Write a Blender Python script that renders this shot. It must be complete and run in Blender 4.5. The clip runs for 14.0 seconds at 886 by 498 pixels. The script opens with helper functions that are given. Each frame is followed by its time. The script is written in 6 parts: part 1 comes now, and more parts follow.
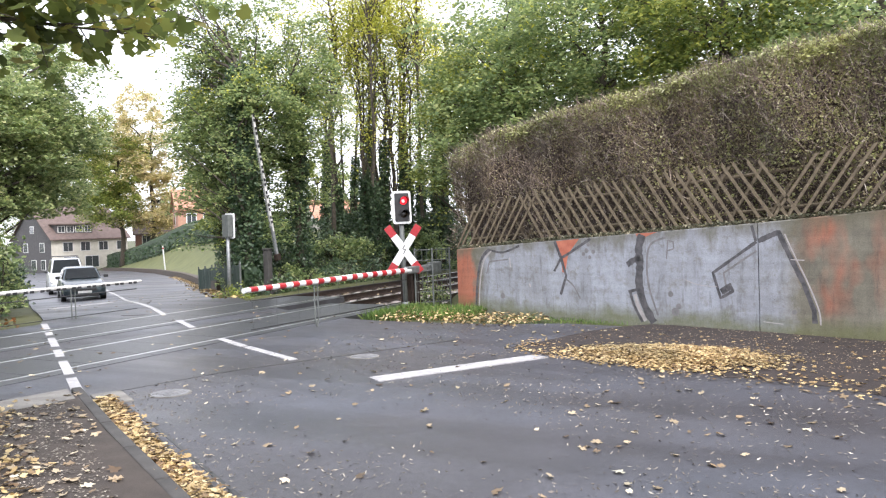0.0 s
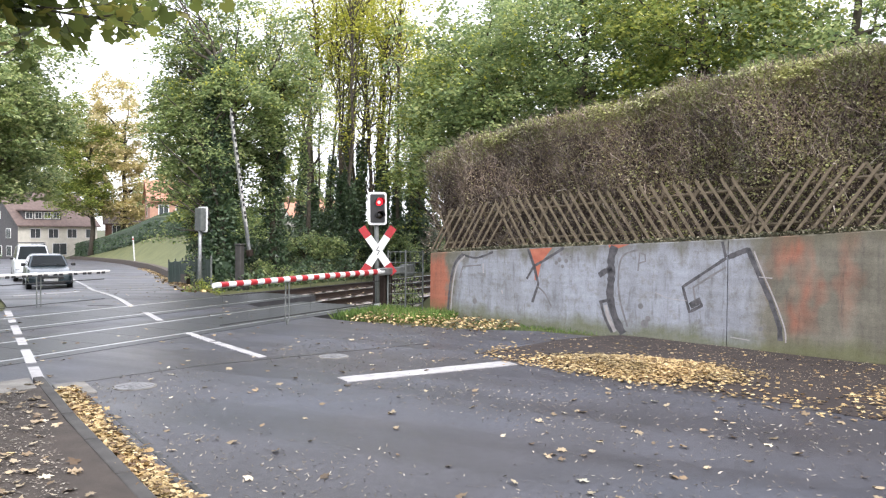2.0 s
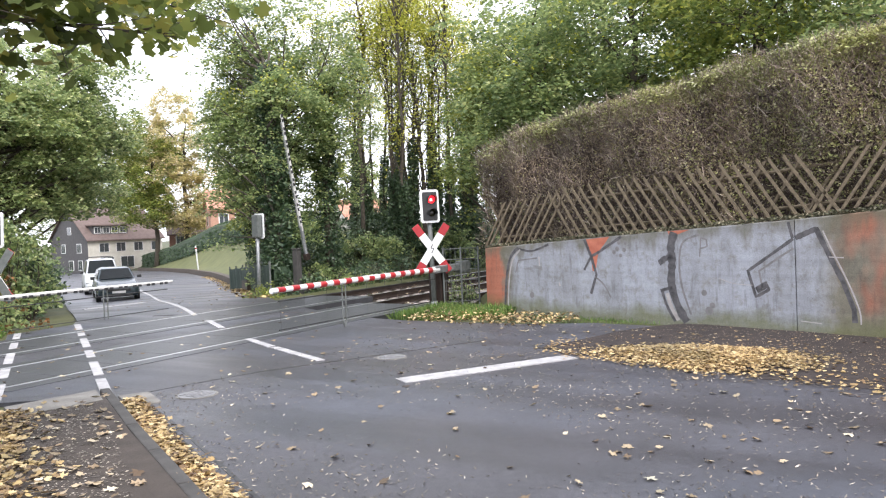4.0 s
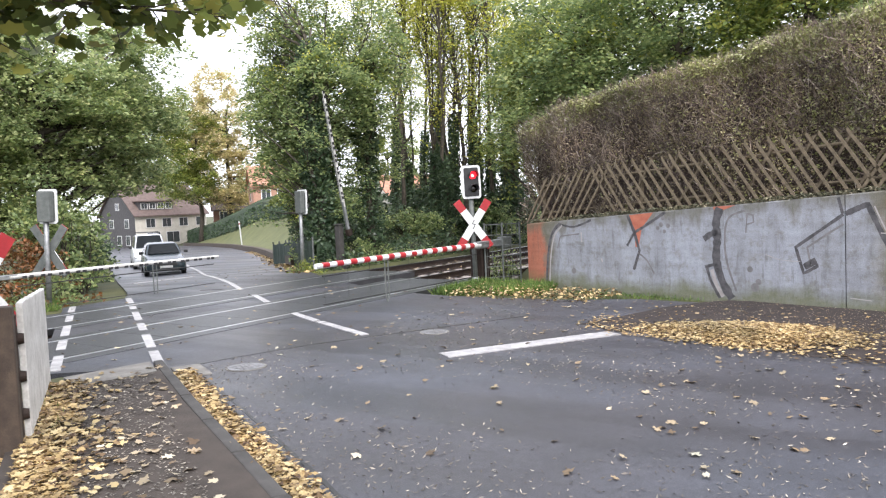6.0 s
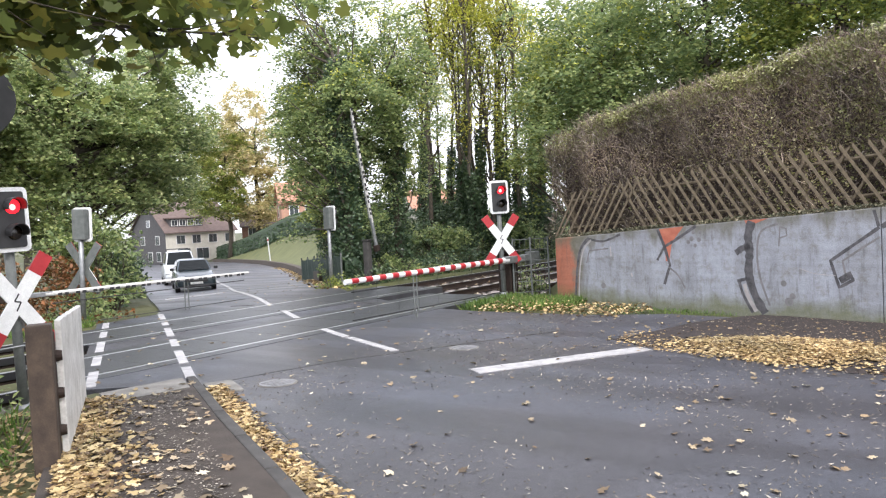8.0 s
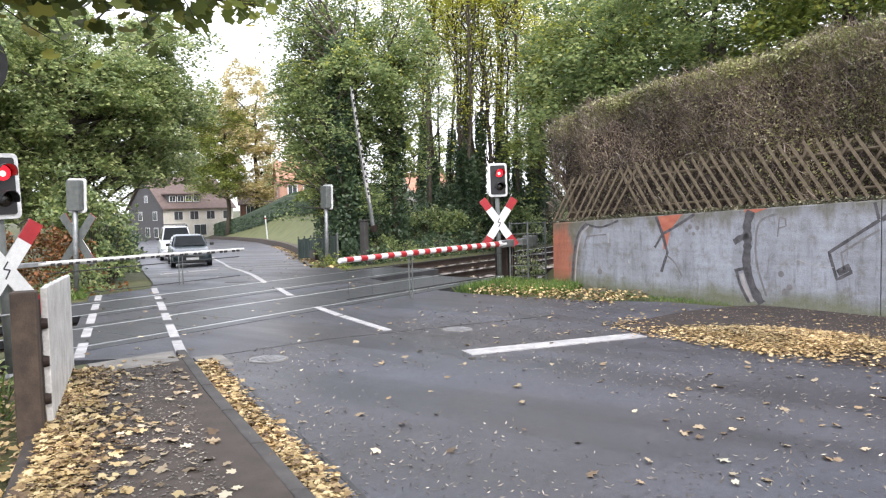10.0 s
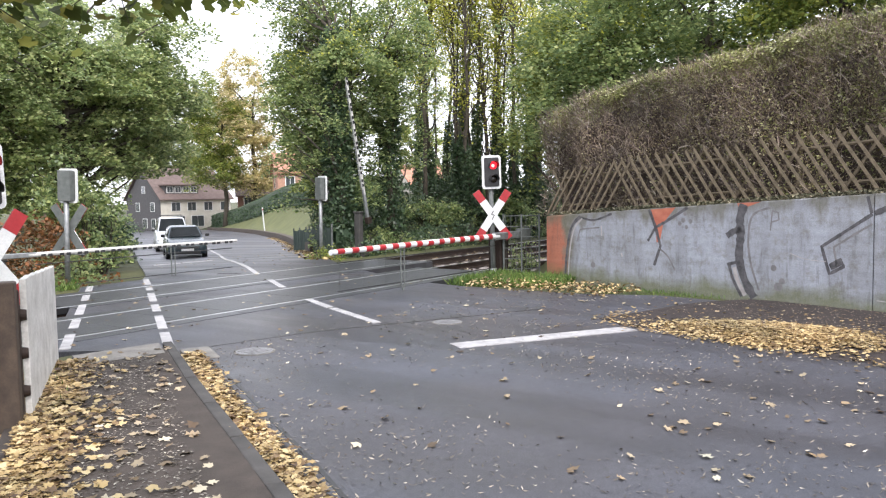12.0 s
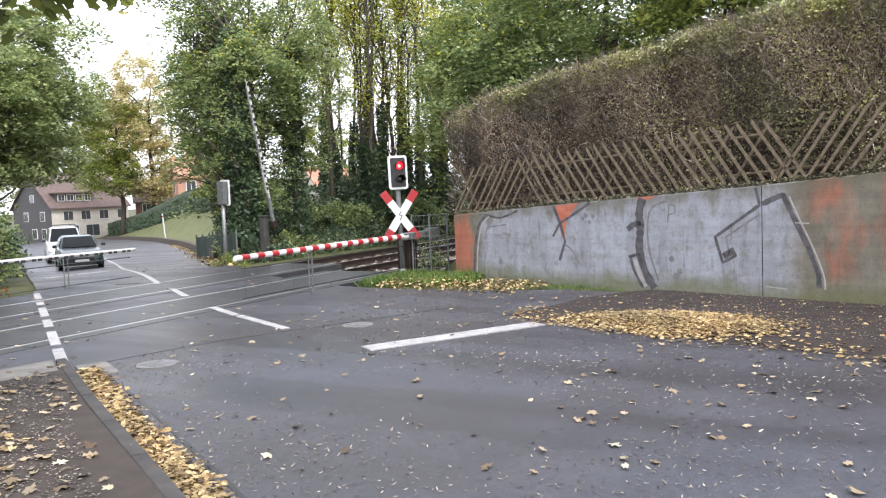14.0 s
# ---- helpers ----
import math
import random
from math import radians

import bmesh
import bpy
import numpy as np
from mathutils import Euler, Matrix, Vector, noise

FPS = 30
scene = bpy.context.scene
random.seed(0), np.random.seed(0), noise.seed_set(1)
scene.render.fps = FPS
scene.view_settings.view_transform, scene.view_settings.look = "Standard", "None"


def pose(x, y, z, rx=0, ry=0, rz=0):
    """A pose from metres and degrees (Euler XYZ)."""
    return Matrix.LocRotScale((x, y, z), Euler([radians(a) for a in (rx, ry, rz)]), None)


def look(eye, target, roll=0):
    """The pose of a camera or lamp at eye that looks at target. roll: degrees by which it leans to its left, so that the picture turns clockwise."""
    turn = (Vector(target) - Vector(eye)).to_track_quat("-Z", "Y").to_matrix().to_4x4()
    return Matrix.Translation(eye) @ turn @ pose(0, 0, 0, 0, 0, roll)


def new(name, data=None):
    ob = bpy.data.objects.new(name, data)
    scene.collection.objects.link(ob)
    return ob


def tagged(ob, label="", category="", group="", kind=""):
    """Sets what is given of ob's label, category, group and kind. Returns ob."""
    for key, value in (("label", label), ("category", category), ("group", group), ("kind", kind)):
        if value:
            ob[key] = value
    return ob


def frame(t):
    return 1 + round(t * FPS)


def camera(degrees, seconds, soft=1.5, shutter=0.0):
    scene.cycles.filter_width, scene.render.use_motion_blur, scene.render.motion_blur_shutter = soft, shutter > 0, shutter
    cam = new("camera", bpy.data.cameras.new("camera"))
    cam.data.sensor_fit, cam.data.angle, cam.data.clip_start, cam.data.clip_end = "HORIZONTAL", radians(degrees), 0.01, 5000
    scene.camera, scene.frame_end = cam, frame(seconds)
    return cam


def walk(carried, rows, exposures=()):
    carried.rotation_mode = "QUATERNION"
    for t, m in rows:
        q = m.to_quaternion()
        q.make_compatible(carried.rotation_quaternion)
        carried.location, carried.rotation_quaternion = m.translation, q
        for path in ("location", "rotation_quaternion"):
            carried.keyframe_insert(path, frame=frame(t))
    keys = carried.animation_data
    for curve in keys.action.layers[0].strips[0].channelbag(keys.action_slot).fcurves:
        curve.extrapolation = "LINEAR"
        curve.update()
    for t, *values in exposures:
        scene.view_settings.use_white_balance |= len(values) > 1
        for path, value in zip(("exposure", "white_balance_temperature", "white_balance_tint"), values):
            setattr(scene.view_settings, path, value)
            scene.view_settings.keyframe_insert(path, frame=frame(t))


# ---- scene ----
cam = camera(59.8, 14.0, soft=1.2)
PATH = [
    (0, (-0.049, -0.062, 1.769), (1.704, 0.901, 1.714), -2.0),
    (0.5, (-0.023, -0.06, 1.77), (1.714, 0.927, 1.675), -2.3),
    (1, (-0.014, -0.057, 1.771), (1.809, 0.761, 1.677), -0.9),
    (1.5, (-0.015, -0.059, 1.77), (1.801, 0.778, 1.723), 0.1),
    (2, (-0.056, -0.058, 1.77), (1.728, 0.844, 1.723), 0.5),
    (2.5, (0.107, -0.036, 1.774), (1.922, 0.802, 1.742), -0.3),
    (3, (0.131, -0.027, 1.774), (1.962, 0.772, 1.684), -1.4),
    (3.5, (0.097, -0.029, 1.776), (1.877, 0.883, 1.746), -1.9),
    (4, (0.09, -0.035, 1.776), (1.803, 0.996, 1.72), -2.4),
    (4.2, (0.083, -0.037, 1.776), (1.778, 1.024, 1.722), -2.5),
    (6.3, (0.016, -0.031, 1.793), (1.666, 1.091, 1.661), -2.4),
    (6.5, (0.019, -0.066, 1.797), (1.675, 1.045, 1.643), -2.6),
    (7, (0.011, -0.004, 1.816), (1.669, 1.11, 1.726), -1.3),
    (7.5, (0.009, -0.006, 1.802), (1.625, 1.169, 1.725), -2.5),
    (8, (-0.007, -0.005, 1.802), (1.61, 1.169, 1.728), -2.9),
    (8.2, (0.011, -0.006, 1.793), (1.624, 1.175, 1.714), -2.9),
    (10.3, (0.13, 0.035, 1.748), (1.755, 1.192, 1.609), -0.5),
    (10.5, (0.169, 0.032, 1.759), (1.806, 1.17, 1.596), 0.2),
    (11, (0.195, 0.01, 1.768), (1.801, 1.193, 1.624), -1.7),
    (11.5, (0.237, -0.019, 1.743), (1.879, 1.115, 1.615), -1.2),
    (12, (0.212, -0.022, 1.743), (1.831, 1.144, 1.607), -1.0),
    (12.5, (0.24, -0.017, 1.741), (1.91, 1.074, 1.594), -1.7),
    (13, (0.262, -0.013, 1.741), (1.978, 1.003, 1.58), -1.7),
    (13.5, (0.257, -0.014, 1.742), (1.989, 0.973, 1.58), -1.4),
    (14, (0.255, -0.013, 1.743), (1.999, 0.955, 1.601), -2.4),
]
EXPOSURES = [(0, 1.34, 6200, 14), (2.5, 1.30, 6200, 14), (4.2, 1.24, 6200, 14), (7, 1.20, 6200, 14), (11, 1.17, 6200, 14), (14, 1.17, 6200, 14)]
walk(cam, [(t, look(eye, target, roll)) for t, eye, target, roll in PATH], EXPOSURES)

# ---- world and light ----
SUN_ELEV, SUN_ROT = radians(48), radians(200)
world = bpy.data.worlds.new("overcast")
scene.world = world
world.use_nodes = True
wn, wl = world.node_tree.nodes, world.node_tree.links
wn.clear()
sky = wn.new("ShaderNodeTexSky")
sky.sky_type, sky.sun_disc = "NISHITA", False
sky.sun_elevation, sky.sun_rotation = SUN_ELEV, SUN_ROT
sky.air_density, sky.dust_density, sky.ozone_density = 1.0, 6.0, 0.6
cloud = wn.new("ShaderNodeMix")
cloud.data_type = "RGBA"
cloud.inputs[0].default_value = 0.8
cloud.inputs[7].default_value = (10.2, 10.3, 10.6, 1)
bg = wn.new("ShaderNodeBackground")
bg.inputs[1].default_value = 0.12
wo = wn.new("ShaderNodeOutputWorld")
wl.new(sky.outputs[0], cloud.inputs[6])
wl.new(cloud.outputs[2], bg.inputs[0])
wl.new(bg.outputs[0], wo.inputs[0])

sun = new("sun", bpy.data.lights.new("sun", "SUN"))
sun.data.energy, sun.data.angle, sun.data.color = 1.1, radians(16), (1.0, 0.96, 0.9)
sun.matrix_world = look((-20, -30, 40), (0, 0, 0))


# ---- materials ----
def mat(name):
    m = bpy.data.materials.new(name)
    m.use_nodes = True
    nt = m.node_tree
    return m, nt, nt.nodes["Principled BSDF"]


def node(nt, kind, **values):
    n = nt.nodes.new(kind)
    for k, v in values.items():
        n.inputs[k.replace("_", " ")].default_value = v
    return n


def ramp(nt, source, stops, mode="LINEAR"):
    r = nt.nodes.new("ShaderNodeValToRGB")
    r.color_ramp.interpolation = mode
    while len(r.color_ramp.elements) < len(stops):
        r.color_ramp.elements.new(0.5)
    for e, (p, c) in zip(r.color_ramp.elements, stops):
        e.position = p
        e.color = (*c, 1) if len(c) == 3 else c
    nt.links.new(source, r.inputs[0])
    return r.outputs[0]


def coords(nt, kind="Object"):
    return nt.nodes.new("ShaderNodeTexCoord").outputs[kind]


def noise_of(nt, vec, scale, detail=4, rough=0.6):
    n = node(nt, "ShaderNodeTexNoise", Scale=scale, Detail=detail, Roughness=rough)
    nt.links.new(vec, n.inputs["Vector"])
    return n.outputs[0]


def mix(nt, a, b, fac, blend="MIX"):
    n = nt.nodes.new("ShaderNodeMix")
    n.data_type, n.blend_type = "RGBA", blend
    for socket, value in ((0, fac), (6, a), (7, b)):
        if isinstance(value, (int, float)):
            n.inputs[socket].default_value = value
        elif isinstance(value, tuple):
            n.inputs[socket].default_value = (*value, 1)
        else:
            nt.links.new(value, n.inputs[socket])
    return n.outputs[2]


def bump(nt, bsdf, height, strength=0.3, distance=0.01):
    b = node(nt, "ShaderNodeBump", Strength=strength, Distance=distance)
    nt.links.new(height, b.inputs["Height"])
    nt.links.new(b.outputs[0], bsdf.inputs["Normal"])


def plain(name, lo, hi, scale=20.0, rough=0.6, metal=0.0, relief=0.15, fine=150.0, kind="Object"):
    """Two-scale varied surface between two colours."""
    m, nt, b = mat(name)
    c = coords(nt, kind)
    n1, n2 = noise_of(nt, c, scale, 5), noise_of(nt, c, fine, 3)
    col = ramp(nt, n1, [(0.3, lo), (0.7, hi)])
    col = mix(nt, col, ramp(nt, n2, [(0.25, (0.55, 0.55, 0.55)), (0.75, (1.25, 1.25, 1.25))]), 0.35, "MULTIPLY")
    nt.links.new(col, b.inputs["Base Color"])
    b.inputs["Roughness"].default_value, b.inputs["Metallic"].default_value = rough, metal
    bump(nt, b, n2, relief, 0.005)
    return m


def leafy(name, stops, rough=0.55, through_light=0.35):
    """Leaves that vary from one to the next, and let some light through."""
    m, nt, b = mat(name)
    g = nt.nodes.new("ShaderNodeNewGeometry")
    col = ramp(nt, g.outputs["Random Per Island"], stops)
    big = noise_of(nt, coords(nt), 0.9, 3)
    col = mix(nt, col, ramp(nt, big, [(0.32, (0.50, 0.55, 0.52)), (0.68, (1.35, 1.28, 1.15))]), 0.75, "MULTIPLY")
    nt.links.new(col, b.inputs["Base Color"])
    b.inputs["Roughness"].default_value = rough
    t = nt.nodes.new("ShaderNodeBsdfTranslucent")
    nt.links.new(col, t.inputs[0])
    mx = nt.nodes.new("ShaderNodeMixShader")
    mx.inputs[0].default_value = through_light
    nt.links.new(b.outputs[0], mx.inputs[1])
    nt.links.new(t.outputs[0], mx.inputs[2])
    nt.links.new(mx.outputs[0], nt.nodes["Material Output"].inputs[0])
    return m


def asphalt_material():
    """Damp asphalt: stone grain, worn and darker lanes along the road, smoother repaired fields."""
    m, nt, b = mat("asphalt")
    c = coords(nt)
    grain = noise_of(nt, c, 85, 5, 0.8)
    chips = noise_of(nt, c, 34, 3, 0.6)
    mid = noise_of(nt, c, 1.5, 6, 0.68)
    turn = nt.nodes.new("ShaderNodeMapping")
    turn.inputs["Rotation"].default_value = (0, 0, radians(26))
    turn.inputs["Scale"].default_value = (0.85, 0.11, 1)
    nt.links.new(c, turn.inputs[0])
    lanes = noise_of(nt, turn.outputs[0], 1.0, 4, 0.55)
    wide = noise_of(nt, c, 0.32, 3, 0.5)
    col = ramp(nt, mid, [(0.25, (0.036, 0.038, 0.045)), (0.75, (0.058, 0.061, 0.073))])
    col = mix(nt, col, ramp(nt, lanes, [(0.38, (0.66, 0.63, 0.63)), (0.56, (1.12, 1.12, 1.13))]), 0.55, "MULTIPLY")
    col = mix(nt, col, ramp(nt, wide, [(0.44, (0.95, 0.87, 0.84)), (0.58, (1.08, 1.10, 1.15))]), 0.8, "MULTIPLY")
    col = mix(nt, col, ramp(nt, grain, [(0.36, (0.35, 0.35, 0.35)), (0.64, (1.75, 1.75, 1.73))]), 0.85, "MULTIPLY")
    col = mix(nt, col, (0.30, 0.29, 0.28), ramp(nt, chips, [(0.70, (0, 0, 0)), (0.76, (0.5, 0.5, 0.5))]))
    pits = noise_of(nt, c, 17, 4, 0.7)
    col = mix(nt, col, ramp(nt, pits, [(0.34, (0.62, 0.62, 0.62)), (0.62, (1.22, 1.22, 1.22))]), 0.6, "MULTIPLY")
    nt.links.new(col, b.inputs["Base Color"])
    nt.links.new(ramp(nt, lanes, [(0.35, (0.36, 0.36, 0.36)), (0.6, (0.55, 0.55, 0.55))]), b.inputs["Roughness"])
    bump(nt, b, grain, 0.35, 0.004)
    return m


def concrete_wall_material():
    """Old formwork concrete with silver and orange spray paint, moss low down and rain streaks."""
    m, nt, b = mat("painted_concrete")
    c = coords(nt)
    sep = nt.nodes.new("ShaderNodeSeparateXYZ")
    nt.links.new(c, sep.inputs[0])
    wob = noise_of(nt, c, 2.2, 4)
    fine = noise_of(nt, c, 60, 4, 0.7)
    base = ramp(nt, noise_of(nt, c, 1.6, 6, 0.7), [(0.3, (0.11, 0.102, 0.078)), (0.7, (0.215, 0.20, 0.16))])

    def math_(op, a, bb):
        n = nt.nodes.new("ShaderNodeMath")
        n.operation = op
        for i, v in enumerate((a, bb)):
            if isinstance(v, (int, float)):
                n.inputs[i].default_value = v
            else:
                nt.links.new(v, n.inputs[i])
        return n.outputs[0]

    along = math_("ADD", sep.outputs[0], math_("MULTIPLY", math_("SUBTRACT", wob, 0.5), 0.7))

    def band(lo, hi, soft):
        r = nt.nodes.new("ShaderNodeMapRange")
        r.inputs[1].default_value, r.inputs[2].default_value = lo - soft, lo + soft
        nt.links.new(along, r.inputs[0])
        q = nt.nodes.new("ShaderNodeMapRange")
        q.inputs[1].default_value, q.inputs[2].default_value = hi + soft, hi - soft
        nt.links.new(along, q.inputs[0])
        return math_("MULTIPLY", r.outputs[0], q.outputs[0])

    worn = ramp(nt, noise_of(nt, c, 5, 5, 0.7), [(0.30, (0.3, 0.3, 0.3)), (0.50, (1, 1, 1))])
    silver = math_("MULTIPLY", band(0.75, 7.0, 0.15), worn)
    col = mix(nt, base, (0.33, 0.35, 0.405), math_("MULTIPLY", silver, 0.88))
    st0 = nt.nodes.new("ShaderNodeMapping")
    st0.inputs["Scale"].default_value = (1.3, 1.0, 0.75)
    nt.links.new(c, st0.inputs[0])
    left_orange = math_("MULTIPLY", band(-1.0, 0.5, 0.08), 0.62)
    patch = ramp(nt, noise_of(nt, st0.outputs[0], 1.5, 2, 0.5), [(0.44, (0, 0, 0)), (0.60, (1, 1, 1))])
    upper = nt.nodes.new("ShaderNodeMapRange")
    upper.inputs[1].default_value, upper.inputs[2].default_value = 0.25, 0.75
    nt.links.new(math_("ADD", sep.outputs[2], math_("MULTIPLY", wob, 0.3)), upper.inputs[0])
    right_orange = math_("MULTIPLY", math_("MULTIPLY", math_("MULTIPLY", band(7.25, 8.25, 0.25), patch), upper.outputs[0]), 0.52)
    col = mix(nt, col, (0.46, 0.11, 0.05), math_("MAXIMUM", left_orange, right_orange))
    # rain streaks from the coping
    st = nt.nodes.new("ShaderNodeMapping")
    st.inputs["Scale"].default_value = (3.2, 1.0, 0.5)
    nt.links.new(c, st.inputs[0])
    streak = noise_of(nt, st.outputs[0], 1.0, 4, 0.6)
    col = mix(nt, col, ramp(nt, streak, [(0.36, (0.62, 0.60, 0.55)), (0.6, (1.08, 1.08, 1.06))]), 0.5, "MULTIPLY")
    grime = nt.nodes.new("ShaderNodeMapRange")
    grime.inputs[1].default_value, grime.inputs[2].default_value = 0.46, 0.30
    nt.links.new(noise_of(nt, st.outputs[0], 2.6, 5, 0.7), grime.inputs[0])
    col = mix(nt, col, (0.075, 0.070, 0.058), math_("MULTIPLY", grime.outputs[0], 0.55))
    # board marks of the formwork
    bm_ = nt.nodes.new("ShaderNodeMapping")
    bm_.inputs["Scale"].default_value = (0.25, 1.0, 9.0)
    nt.links.new(c, bm_.inputs[0])
    boards = noise_of(nt, bm_.outputs[0], 1.0, 3, 0.5)
    col = mix(nt, col, ramp(nt, boards, [(0.35, (0.8, 0.79, 0.77)), (0.6, (1.06, 1.06, 1.05))]), 0.5, "MULTIPLY")
    # moss that creeps up from the soil in an uneven edge
    h = math_("ADD", sep.outputs[2], math_("MULTIPLY", wob, -0.55))
    mo = nt.nodes.new("ShaderNodeMapRange")
    mo.inputs[1].default_value, mo.inputs[2].default_value = 0.05, -0.22
    nt.links.new(h, mo.inputs[0])
    col = mix(nt, col, (0.12, 0.125, 0.05), math_("MULTIPLY", mo.outputs[0], 0.75))
    # damp brown-green runs below the coping, which climbs along the wall
    below = math_("SUBTRACT", math_("ADD", math_("MULTIPLY", sep.outputs[0], 0.058), 1.30), sep.outputs[2])
    runs = nt.nodes.new("ShaderNodeMapRange")
    runs.inputs[1].default_value, runs.inputs[2].default_value = 0.17, -0.06
    nt.links.new(math_("SUBTRACT", below, math_("MULTIPLY", math_("SUBTRACT", streak, 0.42), 1.1)), runs.inputs[0])
    col = mix(nt, col, (0.115, 0.105, 0.070), math_("MULTIPLY", runs.outputs[0], 0.72))
    spots = noise_of(nt, c, 14, 5, 0.75)
    col = mix(nt, col, ramp(nt, spots, [(0.33, (0.62, 0.61, 0.58)), (0.48, (1.03, 1.03, 1.03)), (0.70, (1.22, 1.22, 1.20))]), 0.4, "MULTIPLY")
    col = mix(nt, col, (0.045, 0.043, 0.038), ramp(nt, noise_of(nt, c, 26, 3, 0.6), [(0.69, (0, 0, 0)), (0.74, (0.75, 0.75, 0.75))]))
    col = mix(nt, col, ramp(nt, fine, [(0.3, (0.6, 0.6, 0.6)), (0.7, (1.3, 1.3, 1.3))]), 0.6, "MULTIPLY")
    nt.links.new(col, b.inputs["Base Color"])
    b.inputs["Roughness"].default_value = 0.8
    bump(nt, b, math_("ADD", fine, math_("MULTIPLY", boards, 2.0)), 0.35, 0.006)
    return m


M_ASPHALT = asphalt_material()
M_WALL = concrete_wall_material()
M_PANEL = plain("rubber_panel", (0.029, 0.030, 0.034), (0.050, 0.052, 0.057), 3, 0.42, 0, 0.3, 120)
M_SEAM = plain("bitumen_seam", (0.012, 0.012, 0.013), (0.02, 0.02, 0.021), 6, 0.45)
M_WALKWAY = plain("damp_pavement", (0.030, 0.023, 0.018), (0.060, 0.047, 0.038), 4, 0.85, 0, 0.6, 140)
M_KERB = plain("kerb_concrete", (0.034, 0.032, 0.030), (0.070, 0.066, 0.062), 5, 0.85, 0, 0.4, 120)
M_SILL = plain("pale_worn_concrete", (0.13, 0.122, 0.108), (0.24, 0.228, 0.205), 4, 0.8, 0, 0.5, 90)
M_MARK = plain("road_paint", (0.24, 0.235, 0.235), (0.45, 0.44, 0.44), 5, 0.6, 0, 0.2, 90)
M_SOIL = plain("dark_soil", (0.016, 0.011, 0.010), (0.036, 0.026, 0.022), 4, 0.9, 0, 0.9, 60)
M_GROUND = plain("rough_grass_ground", (0.035, 0.045, 0.014), (0.085, 0.085, 0.03), 0.8, 0.9, 0, 0.8, 30)
M_LAWN = plain("mown_lawn", (0.070, 0.085, 0.030), (0.135, 0.14, 0.050), 0.7, 0.9, 0, 0.6, 30)
M_BALLAST = plain("ballast_stone", (0.032, 0.026, 0.022), (0.085, 0.070, 0.058), 14, 0.9, 0, 1.0, 40)
M_LID = plain("worn_iron", (0.13, 0.13, 0.135), (0.25, 0.25, 0.255), 12, 0.5, 0.3, 0.3, 90)
M_SLEEPER = plain("weathered_sleeper", (0.26, 0.22, 0.20), (0.48, 0.43, 0.40), 6, 0.85, 0, 0.5, 80)
M_RUST = plain("rusty_rail", (0.020, 0.013, 0.010), (0.045, 0.028, 0.020), 9, 0.7, 0.4, 0.3, 90)
M_RAILTOP = plain("polished_rail", (0.42, 0.42, 0.43), (0.62, 0.62, 0.63), 9, 0.28, 1.0, 0.05, 90)
M_WHITE = plain("white_enamel", (0.62, 0.63, 0.62), (0.78, 0.79, 0.78), 6, 0.4, 0, 0.05, 90)
M_RED = plain("red_enamel", (0.30, 0.016, 0.022), (0.43, 0.030, 0.034), 8, 0.4, 0, 0.05, 90)
M_DARK = plain("black_paint", (0.018, 0.018, 0.019), (0.032, 0.032, 0.033), 8, 0.5, 0, 0.1, 90)
M_SIGNBACK = plain("dull_dark_sheet", (0.012, 0.013, 0.014), (0.022, 0.023, 0.024), 8, 0.9, 0, 0.1, 90)
M_STEEL = plain("galvanised_steel", (0.20, 0.21, 0.21), (0.36, 0.37, 0.37), 10, 0.5, 0.7, 0.1, 120)
M_GREYPAINT = plain("grey_green_paint", (0.085, 0.095, 0.09), (0.15, 0.16, 0.15), 8, 0.55, 0, 0.15, 90)
M_BARK = plain("bark", (0.035, 0.028, 0.021), (0.10, 0.085, 0.065), 9, 0.95, 0, 1.0, 40)
M_SLAT = plain("weathered_fence_wood", (0.085, 0.066, 0.042), (0.20, 0.158, 0.102), 9, 0.85, 0, 0.6, 60)
M_BROWNPOST = plain("brown_stained_post", (0.036, 0.025, 0.018), (0.085, 0.060, 0.042), 7, 0.8, 0, 0.6, 70)
M_WHITEWOOD = plain("flaking_white_paint", (0.42, 0.41, 0.38), (0.66, 0.65, 0.62), 5, 0.75, 0, 0.5, 40)
M_TWIG = leafy("hedge_twigs", [(0.0, (0.085, 0.064, 0.054)), (0.7, (0.22, 0.172, 0.145)), (0.95, (0.40, 0.335, 0.29)), (1.0, (0.64, 0.58, 0.53))], 0.8, 0.05)
M_HEDGE = leafy("hedge_leaves", [(0.0, (0.10, 0.078, 0.045)), (0.5, (0.23, 0.19, 0.105)), (0.85, (0.38, 0.33, 0.19)), (1.0, (0.60, 0.54, 0.40))], 0.6, 0.2)
M_HEDGEGREEN = leafy("green_hedge_leaves", [(0.0, (0.15, 0.165, 0.055)), (0.5, (0.31, 0.335, 0.12)), (0.9, (0.50, 0.51, 0.25)), (1.0, (0.70, 0.68, 0.45))], 0.5, 0.3)
# dark brown that carries the shade inside the hedge in its colour
M_HEDGESHADE = plain("hedge_shade", (0.036, 0.026, 0.022), (0.075, 0.055, 0.045), 6, 0.95, 0, 0.8, 25)
M_GREEN = leafy("green_leaves", [(0.0, (0.14, 0.205, 0.10)), (0.5, (0.27, 0.35, 0.155)), (0.85, (0.41, 0.48, 0.21)), (1.0, (0.60, 0.62, 0.30))], 0.4, 0.55)
M_GREENLIGHT = leafy("fresh_green_leaves", [(0.0, (0.13, 0.185, 0.055)), (0.5, (0.25, 0.31, 0.085)), (1.0, (0.46, 0.47, 0.13))], 0.45, 0.5)
